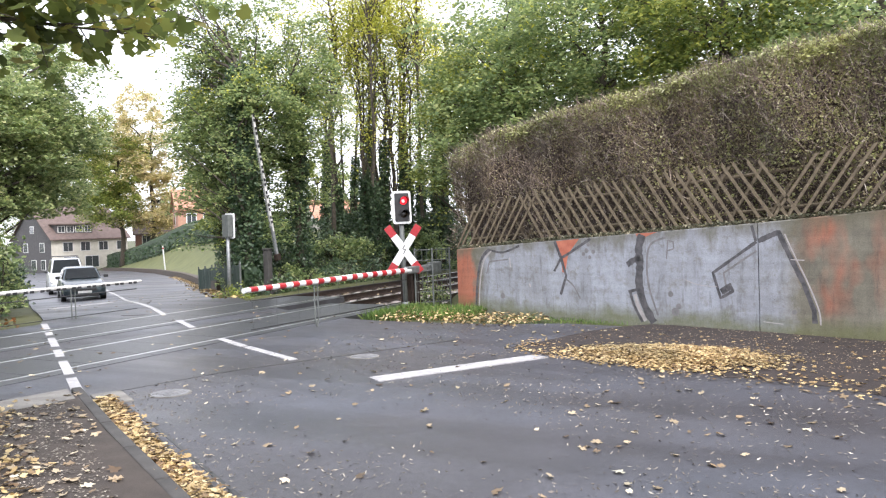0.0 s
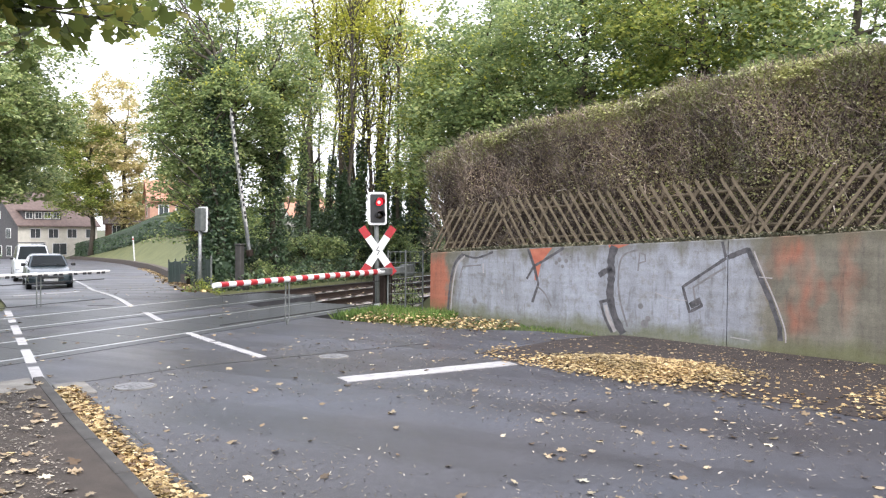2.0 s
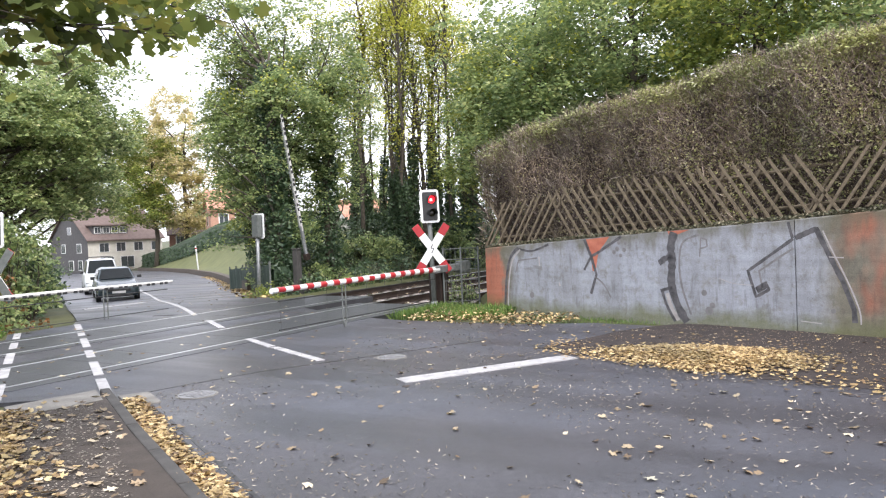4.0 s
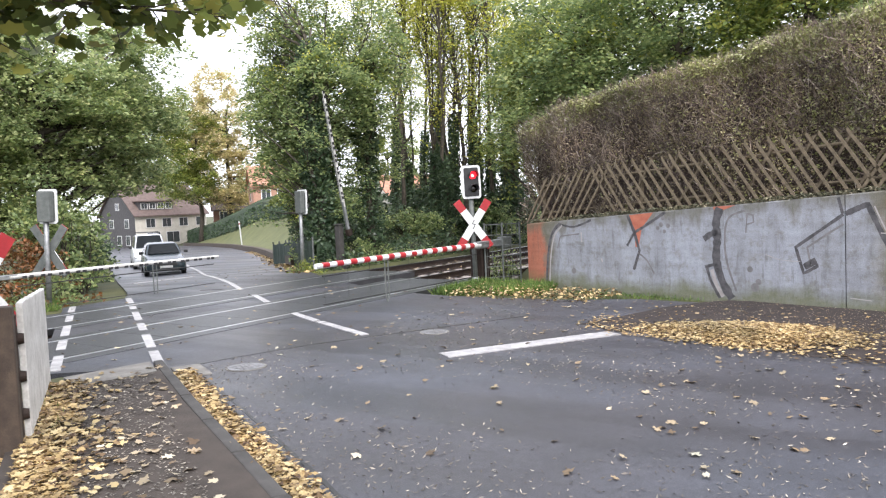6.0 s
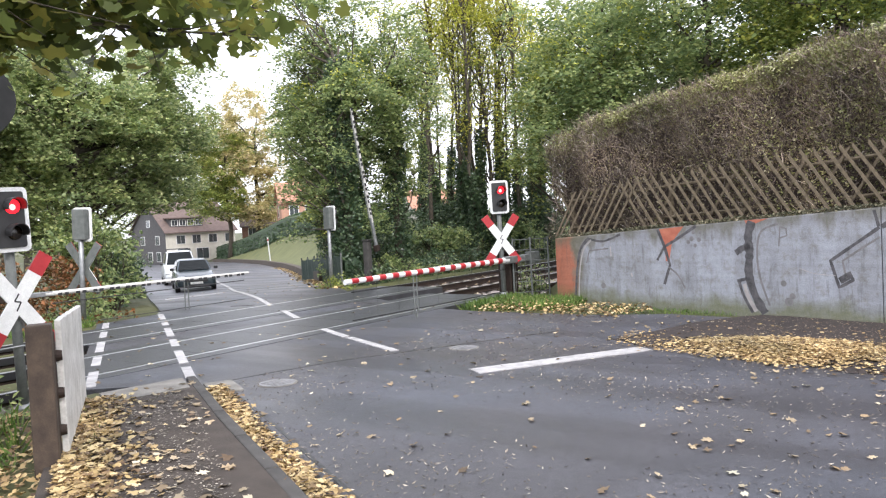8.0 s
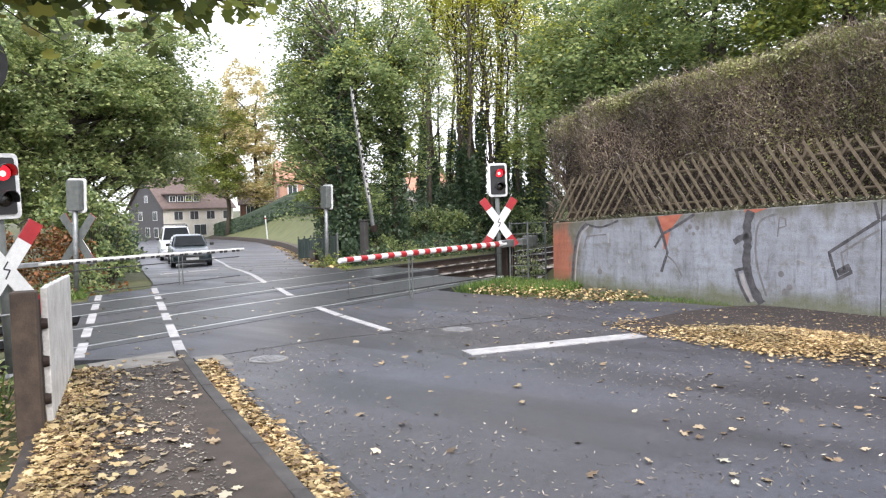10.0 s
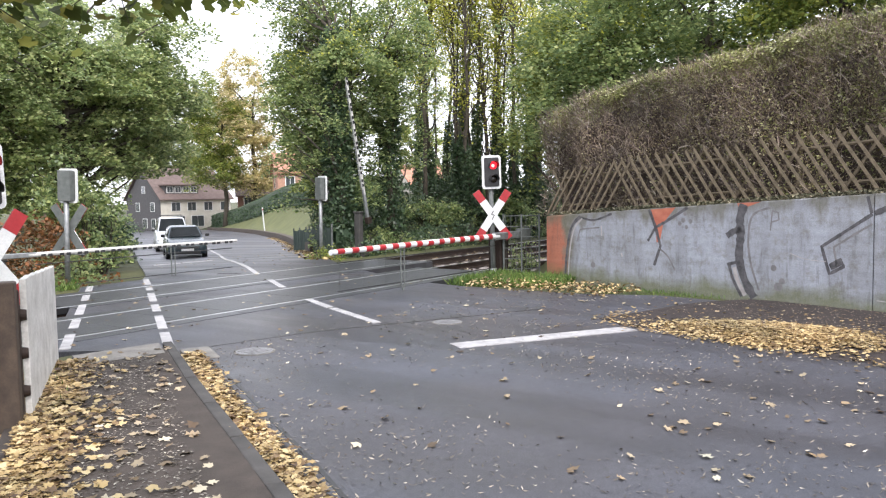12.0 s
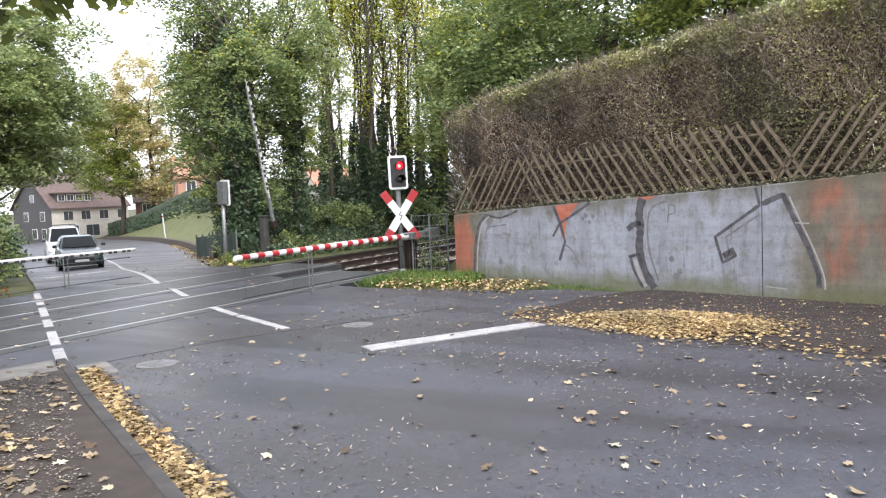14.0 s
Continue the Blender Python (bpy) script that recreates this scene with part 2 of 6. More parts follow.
M_IVY = leafy("ivy_leaves", [(0.0, (0.034, 0.066, 0.036)), (0.6, (0.075, 0.125, 0.065)), (1.0, (0.13, 0.18, 0.09))], 0.4, 0.25)
M_YELLOW = leafy("yellow_leaves", [(0.0, (0.26, 0.30, 0.06)), (0.5, (0.50, 0.52, 0.09)), (1.0, (0.72, 0.68, 0.12))], 0.55, 0.5)
M_AUTUMN = leafy("autumn_leaves", [(0.0, (0.40, 0.40, 0.18)), (0.5, (0.60, 0.53, 0.28)), (1.0, (0.76, 0.64, 0.45))], 0.55, 0.55)
M_RUSSET = leafy("russet_leaves", [(0.0, (0.07, 0.05, 0.02)), (0.5, (0.20, 0.10, 0.04)), (1.0, (0.36, 0.15, 0.06))])
M_MAPLE = leafy("maple_leaves", [(0.0, (0.10, 0.135, 0.042)), (0.7, (0.18, 0.22, 0.06)), (1.0, (0.33, 0.30, 0.07))], 0.5, 0.62)
# the green leaves made paler: light on the crowns is put into the colour
M_GREENLIT = leafy("brightened_green_leaves", [(0.0, (0.16, 0.23, 0.105)), (0.5, (0.34, 0.42, 0.19)), (0.85, (0.52, 0.58, 0.28)), (1.0, (0.70, 0.70, 0.42))], 0.36, 0.5)
M_LITTER = leafy("fallen_leaves", [(0.0, (0.060, 0.032, 0.018)), (0.25, (0.20, 0.130, 0.060)), (0.7, (0.43, 0.315, 0.145)), (1.0, (0.66, 0.53, 0.31))], 0.6, 0.1)
M_LITTERPALE = leafy("pale_fallen_leaves", [(0.0, (0.08, 0.052, 0.030)), (0.35, (0.24, 0.175, 0.105)), (0.75, (0.42, 0.35, 0.25)), (1.0, (0.62, 0.57, 0.46))], 0.6, 0.1)
M_COPING = leafy("coping_litter", [(0.0, (0.045, 0.048, 0.028)), (0.5, (0.10, 0.105, 0.06)), (0.9, (0.20, 0.18, 0.12)), (1.0, (0.42, 0.38, 0.28))], 0.6, 0.1)
M_SCRAPS = leafy("leaf_scraps", [(0.0, (0.055, 0.045, 0.038)), (0.4, (0.13, 0.11, 0.092)), (0.8, (0.26, 0.23, 0.20)), (1.0, (0.52, 0.48, 0.42))], 0.6, 0.05)
M_GRASS = leafy("grass_blades", [(0.0, (0.06, 0.115, 0.022)), (0.6, (0.125, 0.215, 0.045)), (1.0, (0.22, 0.28, 0.08))], 0.6, 0.3)
M_SPRAYDARK = plain("dark_spray_paint", (0.030, 0.029, 0.032), (0.125, 0.12, 0.125), 9, 0.7, 0, 0.2, 70)
M_SPRAYGREY = plain("thin_grey_spray", (0.13, 0.125, 0.125), (0.22, 0.21, 0.21), 8, 0.75, 0, 0.2, 70)
M_NETTING = plain("dark_green_netting", (0.012, 0.028, 0.020), (0.026, 0.052, 0.036), 5, 0.8, 0, 0.6, 60)
M_SPRAYORANGE = plain("orange_spray_paint", (0.34, 0.095, 0.055), (0.48, 0.165, 0.10), 6, 0.7, 0, 0.2, 70)
M_SPRAYPALE = plain("pale_spray_paint", (0.28, 0.26, 0.25), (0.44, 0.41, 0.40), 6, 0.7, 0, 0.2, 70)


# ---- mesh helpers ----
def link(name, data, material, parent=None, label=""):
    ob = new(name, data)
    if material is not None:
        for mm in (material if isinstance(material, (list, tuple)) else [material]):
            data.materials.append(mm)
    if parent is not None:
        ob.parent = parent
    if label:
        ob["label"] = label
    return ob


def part(name, bm, material, parent=None, label="", smooth=False):
    me = bpy.data.meshes.new(name)
    bmesh.ops.recalc_face_normals(bm, faces=bm.faces)
    bm.to_mesh(me)
    bm.free()
    if smooth:
        me.shade_smooth()
    return link(name, me, material, parent, label)


def raw(name, verts, faces, material, parent=None, label="", smooth=False):
    me = bpy.data.meshes.new(name)
    me.from_pydata(verts, [], faces)
    me.update()
    if smooth:
        me.shade_smooth()
    return link(name, me, material, parent, label)


def thing(name, m, label, category, group=""):
    ob = new(name)
    ob.matrix_world = m
    ob.empty_display_size = 0.2
    return tagged(ob, label, category, group)


def box(bm, x0, x1, y0, y1, z0, z1, bevel=0.0, m=None):
    r = bmesh.ops.create_cube(bm, size=1)
    vs = r["verts"]
    for v in vs:
        v.co = Vector(((x0 + x1) / 2 + v.co.x * (x1 - x0), (y0 + y1) / 2 + v.co.y * (y1 - y0), (z0 + z1) / 2 + v.co.z * (z1 - z0)))
    if bevel:
        es = list({e for v in vs for e in v.link_edges})
        r = bmesh.ops.bevel(bm, geom=es, offset=bevel, segments=2, affect="EDGES", profile=0.5)
        vs = r["verts"]
    if m is not None:
        bmesh.ops.transform(bm, matrix=m, verts=list(vs))
    return bm


def tube(bm, pts, radii, sides=8, cap=True):
    """A tapered tube through the points."""
    pts = [Vector(p) for p in pts]
    if isinstance(radii, (int, float)):
        radii = [radii] * len(pts)
    rings = []
    for i, p in enumerate(pts):
        d = (pts[min(i + 1, len(pts) - 1)] - pts[max(i - 1, 0)]).normalized()
        a = d.cross(Vector((0, 0, 1)) if abs(d.z) < 0.9 else Vector((1, 0, 0))).normalized()
        b = d.cross(a)
        rings.append([bm.verts.new(p + (a * math.cos(t) + b * math.sin(t)) * radii[i]) for t in [2 * math.pi * k / sides for k in range(sides)]])
    for r, s in zip(rings, rings[1:]):
        for k in range(sides):
            bm.faces.new((r[k], r[(k + 1) % sides], s[(k + 1) % sides], s[k]))
    if cap:
        bm.faces.new(rings[0][::-1])
        bm.faces.new(rings[-1])
    return bm


def slab(bm, outline, z0, z1):
    """A flat plate over an outline in x and y."""
    lo = [bm.verts.new((x, y, z0)) for x, y in outline]
    hi = [bm.verts.new((x, y, z1)) for x, y in outline]
    n = len(outline)
    bm.faces.new(lo[::-1])
    bm.faces.new(hi)
    for i in range(n):
        bm.faces.new((lo[i], lo[(i + 1) % n], hi[(i + 1) % n], hi[i]))
    return bm


def rounded(w, h, r, n=5):
    """Outline of a rounded rectangle round the origin."""
    out = []
    for cx, cy, a0 in ((w / 2 - r, h / 2 - r, 0), (-w / 2 + r, h / 2 - r, 90), (-w / 2 + r, -h / 2 + r, 180), (w / 2 - r, -h / 2 + r, 270)):
        out += [(cx + r * math.cos(radians(a0 + 90 * k / n)), cy + r * math.sin(radians(a0 + 90 * k / n))) for k in range(n + 1)]
    return out


def interp(x, xs, ys):
    return float(np.interp(x, xs, ys))


FLAT_SQUASH = np.array((1, 1, 0.35))
RHOMB = np.array([(-0.5, 0, 0), (0, -0.28, 0.06), (0.5, 0, 0), (0, 0.28, 0.06)])
RHOMB_F = [(0, 1, 2), (0, 2, 3)]
BROADLEAF = np.array([(-0.5, 0, 0), (0.06, -0.36, 0.09), (0.5, 0, -0.05), (0.06, 0.36, 0.09)])
CURL = np.array([(-0.9, 0, 0.1), (0, -0.22, 0.0), (0.9, 0.1, 0.22), (0, 0.24, 0.12)])
BLADE = np.array([(-0.03, 0, 0), (0.03, 0, 0), (0.02, 0.1, 0.6), (0.0, 0.28, 1.0)])
BLADE_F = [(0, 1, 2), (0, 2, 3)]


def maple_shape():
    """A lobed leaf as a fan round its middle, tips drooping."""
    pts = []
    for a, r in ((270, 0.10), (235, 0.40), (212, 0.39), (190, 0.52), (163, 0.42), (140, 0.56), (112, 0.44), (90, 0.60), (68, 0.44), (40, 0.56), (17, 0.42), (-10, 0.52), (-32, 0.39), (-55, 0.40)):
        pts.append((r * math.cos(radians(a)), r * math.sin(radians(a)), 0.25 * r * r))
    return np.array([(0, 0, 0)] + pts), [(0, i + 1, (i + 1) % len(pts) + 1) for i in range(len(pts))]


MAPLE, MAPLE_F = maple_shape()


def crumpled(seed, stretch, curl):
    """A dry leaf: lobes of uneven length, folded along its midrib."""
    r = random.Random(seed)
    v = MAPLE.copy()
    for k in range(1, len(v)):
        v[k] = v[k] * r.uniform(0.7, 1.12)
        v[k][0] *= stretch
        v[k][2] = curl * abs(v[k][0]) + r.uniform(-0.05, 0.07)
    return v


FALLEN = (crumpled(1, 1.0, 0.12), crumpled(2, 0.72, 0.35), crumpled(3, 0.9, -0.22))


def rotations(rng, n, tilt):
    """n turns: any way round, leaning up to tilt (radians) from flat."""
    a, b, c = rng.uniform(0, 2 * np.pi, n), rng.uniform(-1, 1, n) * tilt, rng.uniform(-1, 1, n) * tilt
    ca, sa, cb, sb, cc, sc = np.cos(a), np.sin(a), np.cos(b), np.sin(b), np.cos(c), np.sin(c)
    z, o = np.zeros(n), np.ones(n)
    rz = np.stack([ca, -sa, z, sa, ca, z, z, z, o], 1).reshape(n, 3, 3)
    rx = np.stack([o, z, z, z, cb, -sb, z, sb, cb], 1).reshape(n, 3, 3)
    ry = np.stack([cc, z, sc, z, o, z, -sc, z, cc], 1).reshape(n, 3, 3)
    return rz @ rx @ ry


def scatter(name, at, sizes, shape, faces, rng, tilt, material, parent=None, label=""):
    """Many small leaves, one island each, in one mesh."""
    at = np.asarray(at, float)
    n, k = len(at), len(shape)
    turned = np.einsum("nij,kj->nki", rotations(rng, n, tilt), shape) * np.asarray(sizes)[:, None, None] + at[:, None, :]
    f = np.array(faces)
    fs = (f[None] + (np.arange(n) * k)[:, None, None]).reshape(-1, 3)
    me = bpy.data.meshes.new(name)
    me.vertices.add(n * k)
    me.vertices.foreach_set("co", turned.reshape(-1).astype(np.float32))
    me.loops.add(len(fs) * 3)
    me.loops.foreach_set("vertex_index", fs.reshape(-1).astype(np.int32))
    me.polygons.add(len(fs))
    me.polygons.foreach_set("loop_start", (np.arange(len(fs)) * 3).astype(np.int32))
    me.update(calc_edges=True)
    return link(name, me, material, parent, label)


# ---- lie of the land ----
LEFT = [(-9.2, -20), (1.5, 0.1), (3.46, 3.81), (4.57, 5.92), (5.62, 7.9), (4.75, 9.0), (8.7, 15.35), (10.2, 15.5), (10.96, 16.5), (18.5, 28.6), (25.5, 40.0), (40.7, 64.5), (63.6, 101.0), (70, 112)]
RIGHT = [(1.2, -20), (8.3, -0.9), (9.0, 1.0), (9.3, 2.0), (12.6, 2.6), (12.9, 4.6), (12.5, 5.9), (12.46, 8.2), (12.65, 9.2), (13.5, 11.2), (14.6, 13.4), (16.2, 15.5), (17.2, 17.1), (24.4, 25.3), (32.0, 34.3), (38.5, 42.5), (50.0, 58.3), (61.0, 75.6), (75.0, 101.0), (81, 112)]
LX, LY = [p[0] for p in LEFT], [p[1] for p in LEFT]
RX, RY = [p[0] for p in RIGHT], [p[1] for p in RIGHT]


def left_edge(y):
    return interp(y, LY, LX)


def right_edge(y):
    return interp(y, RY, RX)


def drop(y):
    """The road is level up to the crossing and falls gently behind it."""
    if y < 15.5:
        return 0.0
    if y < 30:
        s = (y - 15.5) / 14.5
        return -0.78 * s * s * (3 - 2 * s) * 0.55 - 0.78 * s * 0.45
    return -0.78 - 0.0275 * (min(y, 112) - 30)


def smooth(a, b, x):
    t = min(1.0, max(0.0, (x - a) / (b - a)))
    return t * t * (3 - 2 * t)


def wall_x(y):
    return 14.6 + (y - 7.65) * 0.3257


def land(x, y):
    """Height of the ground sheet."""
    z = drop(y) - 0.05
    if 8.95 < y < 15.25:
        return z - 0.27
    if y >= 15.25:
        away = x - right_edge(y)
        z += 2.3 * smooth(15.6, 21.5, y) * smooth(1.2, 9.0, away) * (1 - 0.35 * smooth(22, 45, y))
        z += 1.9 * smooth(100, 68, y) * smooth(26, 50, y) * smooth(1.5, 8.0, away)
        z += 1.4 * smooth(2.0, 8.0, left_edge(y) - x) * smooth(40, 70, y)
    else:
        z += 1.15 * smooth(0.8, 2.0, x - wall_x(y)) * smooth(8.9, 7.9, y)
    return z + 0.05 * noise.noise((x * 0.4, y * 0.4, 0)) * smooth(0, 3, max(left_edge(y) - x, x - right_edge(y)) - 1.0)


def steps(fine0, fine1, step, out):
    a = list(np.arange(fine0, fine1 + 1e-6, step))
    d, lo, hi = step, [fine0], [fine1]
    while hi[-1] < out:
        d *= 1.35
        hi.append(hi[-1] + d)
    d = step
    while lo[-1] > -out:
        d *= 1.35
        lo.append(lo[-1] - d)
    return lo[:0:-1] + a + hi[1:]


def build_ground():
    xs, ys = steps(-6, 46, 0.6, 900), steps(-8, 50, 0.6, 900)
    xs = sorted([x for x in xs if not 46.1 < x < 92] + list(np.arange(47, 92, 1.0)))
    ys = sorted([y for y in ys if not 50.1 < y < 112] + list(np.arange(51, 112, 1.25)))
    verts = [(x, y, land(x, y)) for y in ys for x in xs]
    w = len(xs)
    faces = [(j * w + i, j * w + i + 1, (j + 1) * w + i + 1, (j + 1) * w + i) for j in range(len(ys) - 1) for i in range(w - 1)]
    g = raw("ground", verts, faces, M_GROUND, smooth=True)
    tagged(g, "rough grassy ground with earth patches and low growth", "ground", kind="structure")


def build_road():
    ys = sorted(set(list(np.arange(-20, 16, 0.4)) + list(np.arange(16, 112.1, 2.0)) + LY + RY))
    n = 13
    verts, faces = [], []
    for y in ys:
        a, b = left_edge(y), right_edge(y)
        for k in range(n):
            verts.append((a + (b - a) * k / (n - 1), y, drop(y)))
    m = len(verts)
    for j in range(len(ys) - 1):
        for k in range(n - 1):
            faces.append((j * n + k, j * n + k + 1, (j + 1) * n + k + 1, (j + 1) * n + k))
    # edge faces that give the carriageway its depth
    for side in (0, n - 1):
        base = len(verts)
        for j in range(len(ys)):
            x, y, z = verts[j * n + side]
            verts.append((x, y, z - 0.35))
        for j in range(len(ys) - 1):
            faces.append((j * n + side, (j + 1) * n + side, base + j + 1, base + j))
    r = raw("road", verts, faces, M_ASPHALT)
    tagged(r, "worn grey asphalt road, damp, with repaired patches", "road", kind="structure")


def strip(name, pts, width, material, parent=None, label="", lift=0.011, taper=None):
    """A flat band laid on the road along a line."""
    bm = bmesh.new()
    pts = [Vector((x, y, 0)) for x, y in pts]
    rows = []
    for i, p in enumerate(pts):
        d = (pts[min(i + 1, len(pts) - 1)] - pts[max(i - 1, 0)]).normalized()
        s = Vector((-d.y, d.x, 0)) * width / 2
        z = drop(p.y)
        rows.append([bm.verts.new((q.x, q.y, zz)) for q, zz in ((p - s, z - 0.02), (p - s, z + lift), (p + s, z + lift), (p + s, z - 0.02))])
    for a, b in zip(rows, rows[1:]):
        for k in range(3):
            bm.faces.new((a[k], a[k + 1], b[k + 1], b[k]))
    bm.faces.new(rows[0][::-1])
    bm.faces.new(rows[-1])
    return part(name, bm, material, parent, label)


def lerp(a, b, t):
    return (a[0] + (b[0] - a[0]) * t, a[1] + (b[1] - a[1]) * t)


def build_markings():
    def mark(name, pts, w, label):
        tagged(strip(name, pts, w, M_MARK), label, "road marking", "road markings", "structure")
    mark("stop_line", [(7.48, 5.07), (9.56, 3.77)], 0.30, "broad white stop line on asphalt, partly under leaves")
    mark("stop_line_far", [(15.3, 22.7), (17.3, 22.2)], 0.30, "thin white stop line in front of waiting car")
    for a, b in (((8.29, 6.95), (9.02, 8.5)), ((9.06, 8.6), (9.62, 9.68)), ((10.62, 11.38), (11.5, 12.75)), ((12.2, 13.95), (14.44, 17.3)), ((14.44, 17.3), (17.3, 21.5)), ((17.3, 21.5), (22, 27.8))):
        mark("centre_line", [a, lerp(a, b, 0.5), b], 0.13, "white centre line of the road")
    mark("centre_line", [(22.3, 28.2), (25.3, 32.7), (27.6, 36)], 0.13, "white centre line of the road")
    l0, l1, r0, r1 = (4.93, 8.95), (8.85, 15.25), (5.77, 8.12), (10.24, 15.4)
    for a, b, cuts in ((l0, l1, ((0, 0.15), (0.22, 0.34), (0.41, 0.58), (0.66, 0.78), (0.86, 1.0))), (r0, r1, ((0, 0.11), (0.15, 0.30), (0.36, 0.46), (0.52, 0.67), (0.73, 0.79), (0.86, 1.0)))):
        for s, t in cuts:
            mark("walkway_dash", [lerp(a, b, s), lerp(a, b, t)], 0.125, "white dash along the footway over the tracks")
    seam = strip("asphalt_seam", [(5.85, 7.62), (6.4, 7.5), (7.4, 7.2), (9.0, 6.4), (10.6, 5.6)], 0.05, M_SEAM, lift=0.003)
    tagged(seam, "dark bitumen seam between two asphalt surfaces", "road seam", kind="structure")
    seam = strip("asphalt_seam", [(1.75, 0.1), (3.70, 3.52), (4.86, 5.7), (5.62, 7.25)], 0.035, M_SEAM, lift=0.003)
    tagged(seam, "dark bitumen seam along the gutter", "road seam", kind="structure")
    seam = strip("asphalt_seam", [(11.9, 15.0), (13.2, 12.6), (13.1, 10.6), (12.75, 9.4)], 0.10, M_KERB, lift=0.006)
    tagged(seam, "pale concrete edging where the road meets the ballast", "edging", kind="structure")
    for (x, y), r in (((6.05, 6.88), 0.235), ((8.84, 6.14), 0.21)):
        c = thing("manhole_cover", pose(x, y, 0.0), "round iron manhole cover set in the asphalt", "manhole cover", "manhole covers")
        bm = bmesh.new()
        bmesh.ops.create_cone(bm, cap_ends=True, segments=28, radius1=r, radius2=r, depth=0.03)
        part("frame", bm, M_SILL, c).location.z = -0.009
        bm = bmesh.new()
        bmesh.ops.create_cone(bm, cap_ends=True, segments=28, radius1=r * 0.9, radius2=r * 0.9, depth=0.03)
        for k in range(5):
            box(bm, -r * 0.6, r * 0.6, -r * 0.5 + k * r * 0.25 - 0.012, -r * 0.5 + k * r * 0.25 + 0.012, 0.015, 0.019)
        part("lid", bm, M_LID, c, "worn grey iron lid").location.z = -0.005


PAVE_L = [(-11.6, -20), (-0.9, -0.5), (1.35, 3.0), (2.72, 5.3), (4.35, 8.0)]


def build_pavement():
    """The raised footway with its kerb stones, and the sunk gutter."""
    kerb = [(-9.3, -20), (1.40, 0.1), (3.40, 3.85), (4.50, 5.98), (5.64, 8.05)]
    ys = [-20, -10, -5, 0.1, 2, 3.85, 5.0, 5.98, 7.0, 7.75]
    kx = lambda y: interp(y, [p[1] for p in kerb], [p[0] for p in kerb])
    px = lambda y: interp(y, [p[1] for p in PAVE_L], [p[0] for p in PAVE_L])
    bm = bmesh.new()
    ring = [(px(y) - 0.25, y) for y in ys] + [(kx(y), y) for y in reversed(ys)]
    slab(bm, ring, -0.1, 0.065)
    tagged(part("pavement", bm, M_WALKWAY), "damp dark asphalt footway strewn with leaves", "pavement", kind="structure")
    bm = bmesh.new()
    slab(bm, [(px(7.5) + 0.35, 7.602), (kx(7.6) - 0.14, 7.43), (kx(7.98) - 0.04, 8.0), (px(8.1) + 0.25, 8.18)], -0.1, 0.074)
    tagged(part("pavement_ramp", bm, M_SILL), "pale concrete sill at the end of the footway", "pavement", kind="structure")
    row = thing("kerb", pose(0, 0, 0), "worn grey concrete kerb stones along the footway", "kerb")
    row["kind"] = "structure"
    a, b = Vector((-1.7, -5.8, 0)), Vector((5.64, 8.05, 0))
    n = 15
    for i in range(n):
        def at(t):
            y = a.y + (b.y - a.y) * t
            return Vector((kx(y), y, 0))
        p, q = at(i / n), at((i + 1) / n)
        ln = (q - p).length
        bm = bmesh.new()
        box(bm, 0.006, ln - 0.006, -0.11, -0.002, -0.12, 0.07 - 0.002 * (i % 3), 0.012)
        s = part("kerb_stone", bm, M_KERB, row)
        s.matrix_world = Matrix.Translation(p) @ pose(0, 0, 0.004 * (i % 2), 0, 0, math.degrees(math.atan2(q.y - p.y, q.x - p.x)))
    gutter = [(-9.1, -20), (1.58, 0.1), (3.56, 3.75), (4.69, 5.85), (5.66, 7.5)]
    bm = bmesh.new()
    box(bm, -0.17, 0.17, -0.33, 0.33, -0.1, 0.02, 0.015, pose(5.62, 7.32, 0, 0, 0, -27))
    tagged(part("gutter_stone", bm, M_SILL), "pale concrete stone at the end of the gutter", "gutter", kind="structure")
    tagged(strip("gutter", gutter, 0.30, M_KERB, lift=0.005), "shallow concrete gutter filled with fallen leaves", "gutter", kind="structure")


def rail_profile():
    return [(-0.07, -0.16), (0.07, -0.16), (0.07, -0.145), (0.012, -0.12), (0.012, -0.045), (0.036, -0.03), (0.036, -0.004), (0.03, 0.0), (-0.03, 0.0), (-0.036, -0.004), (-0.036, -0.03), (-0.012, -0.045), (-0.012, -0.12), (-0.07, -0.145)]


RAILS = {"near": (9.68, 11.2), "far": (12.62, 14.14)}


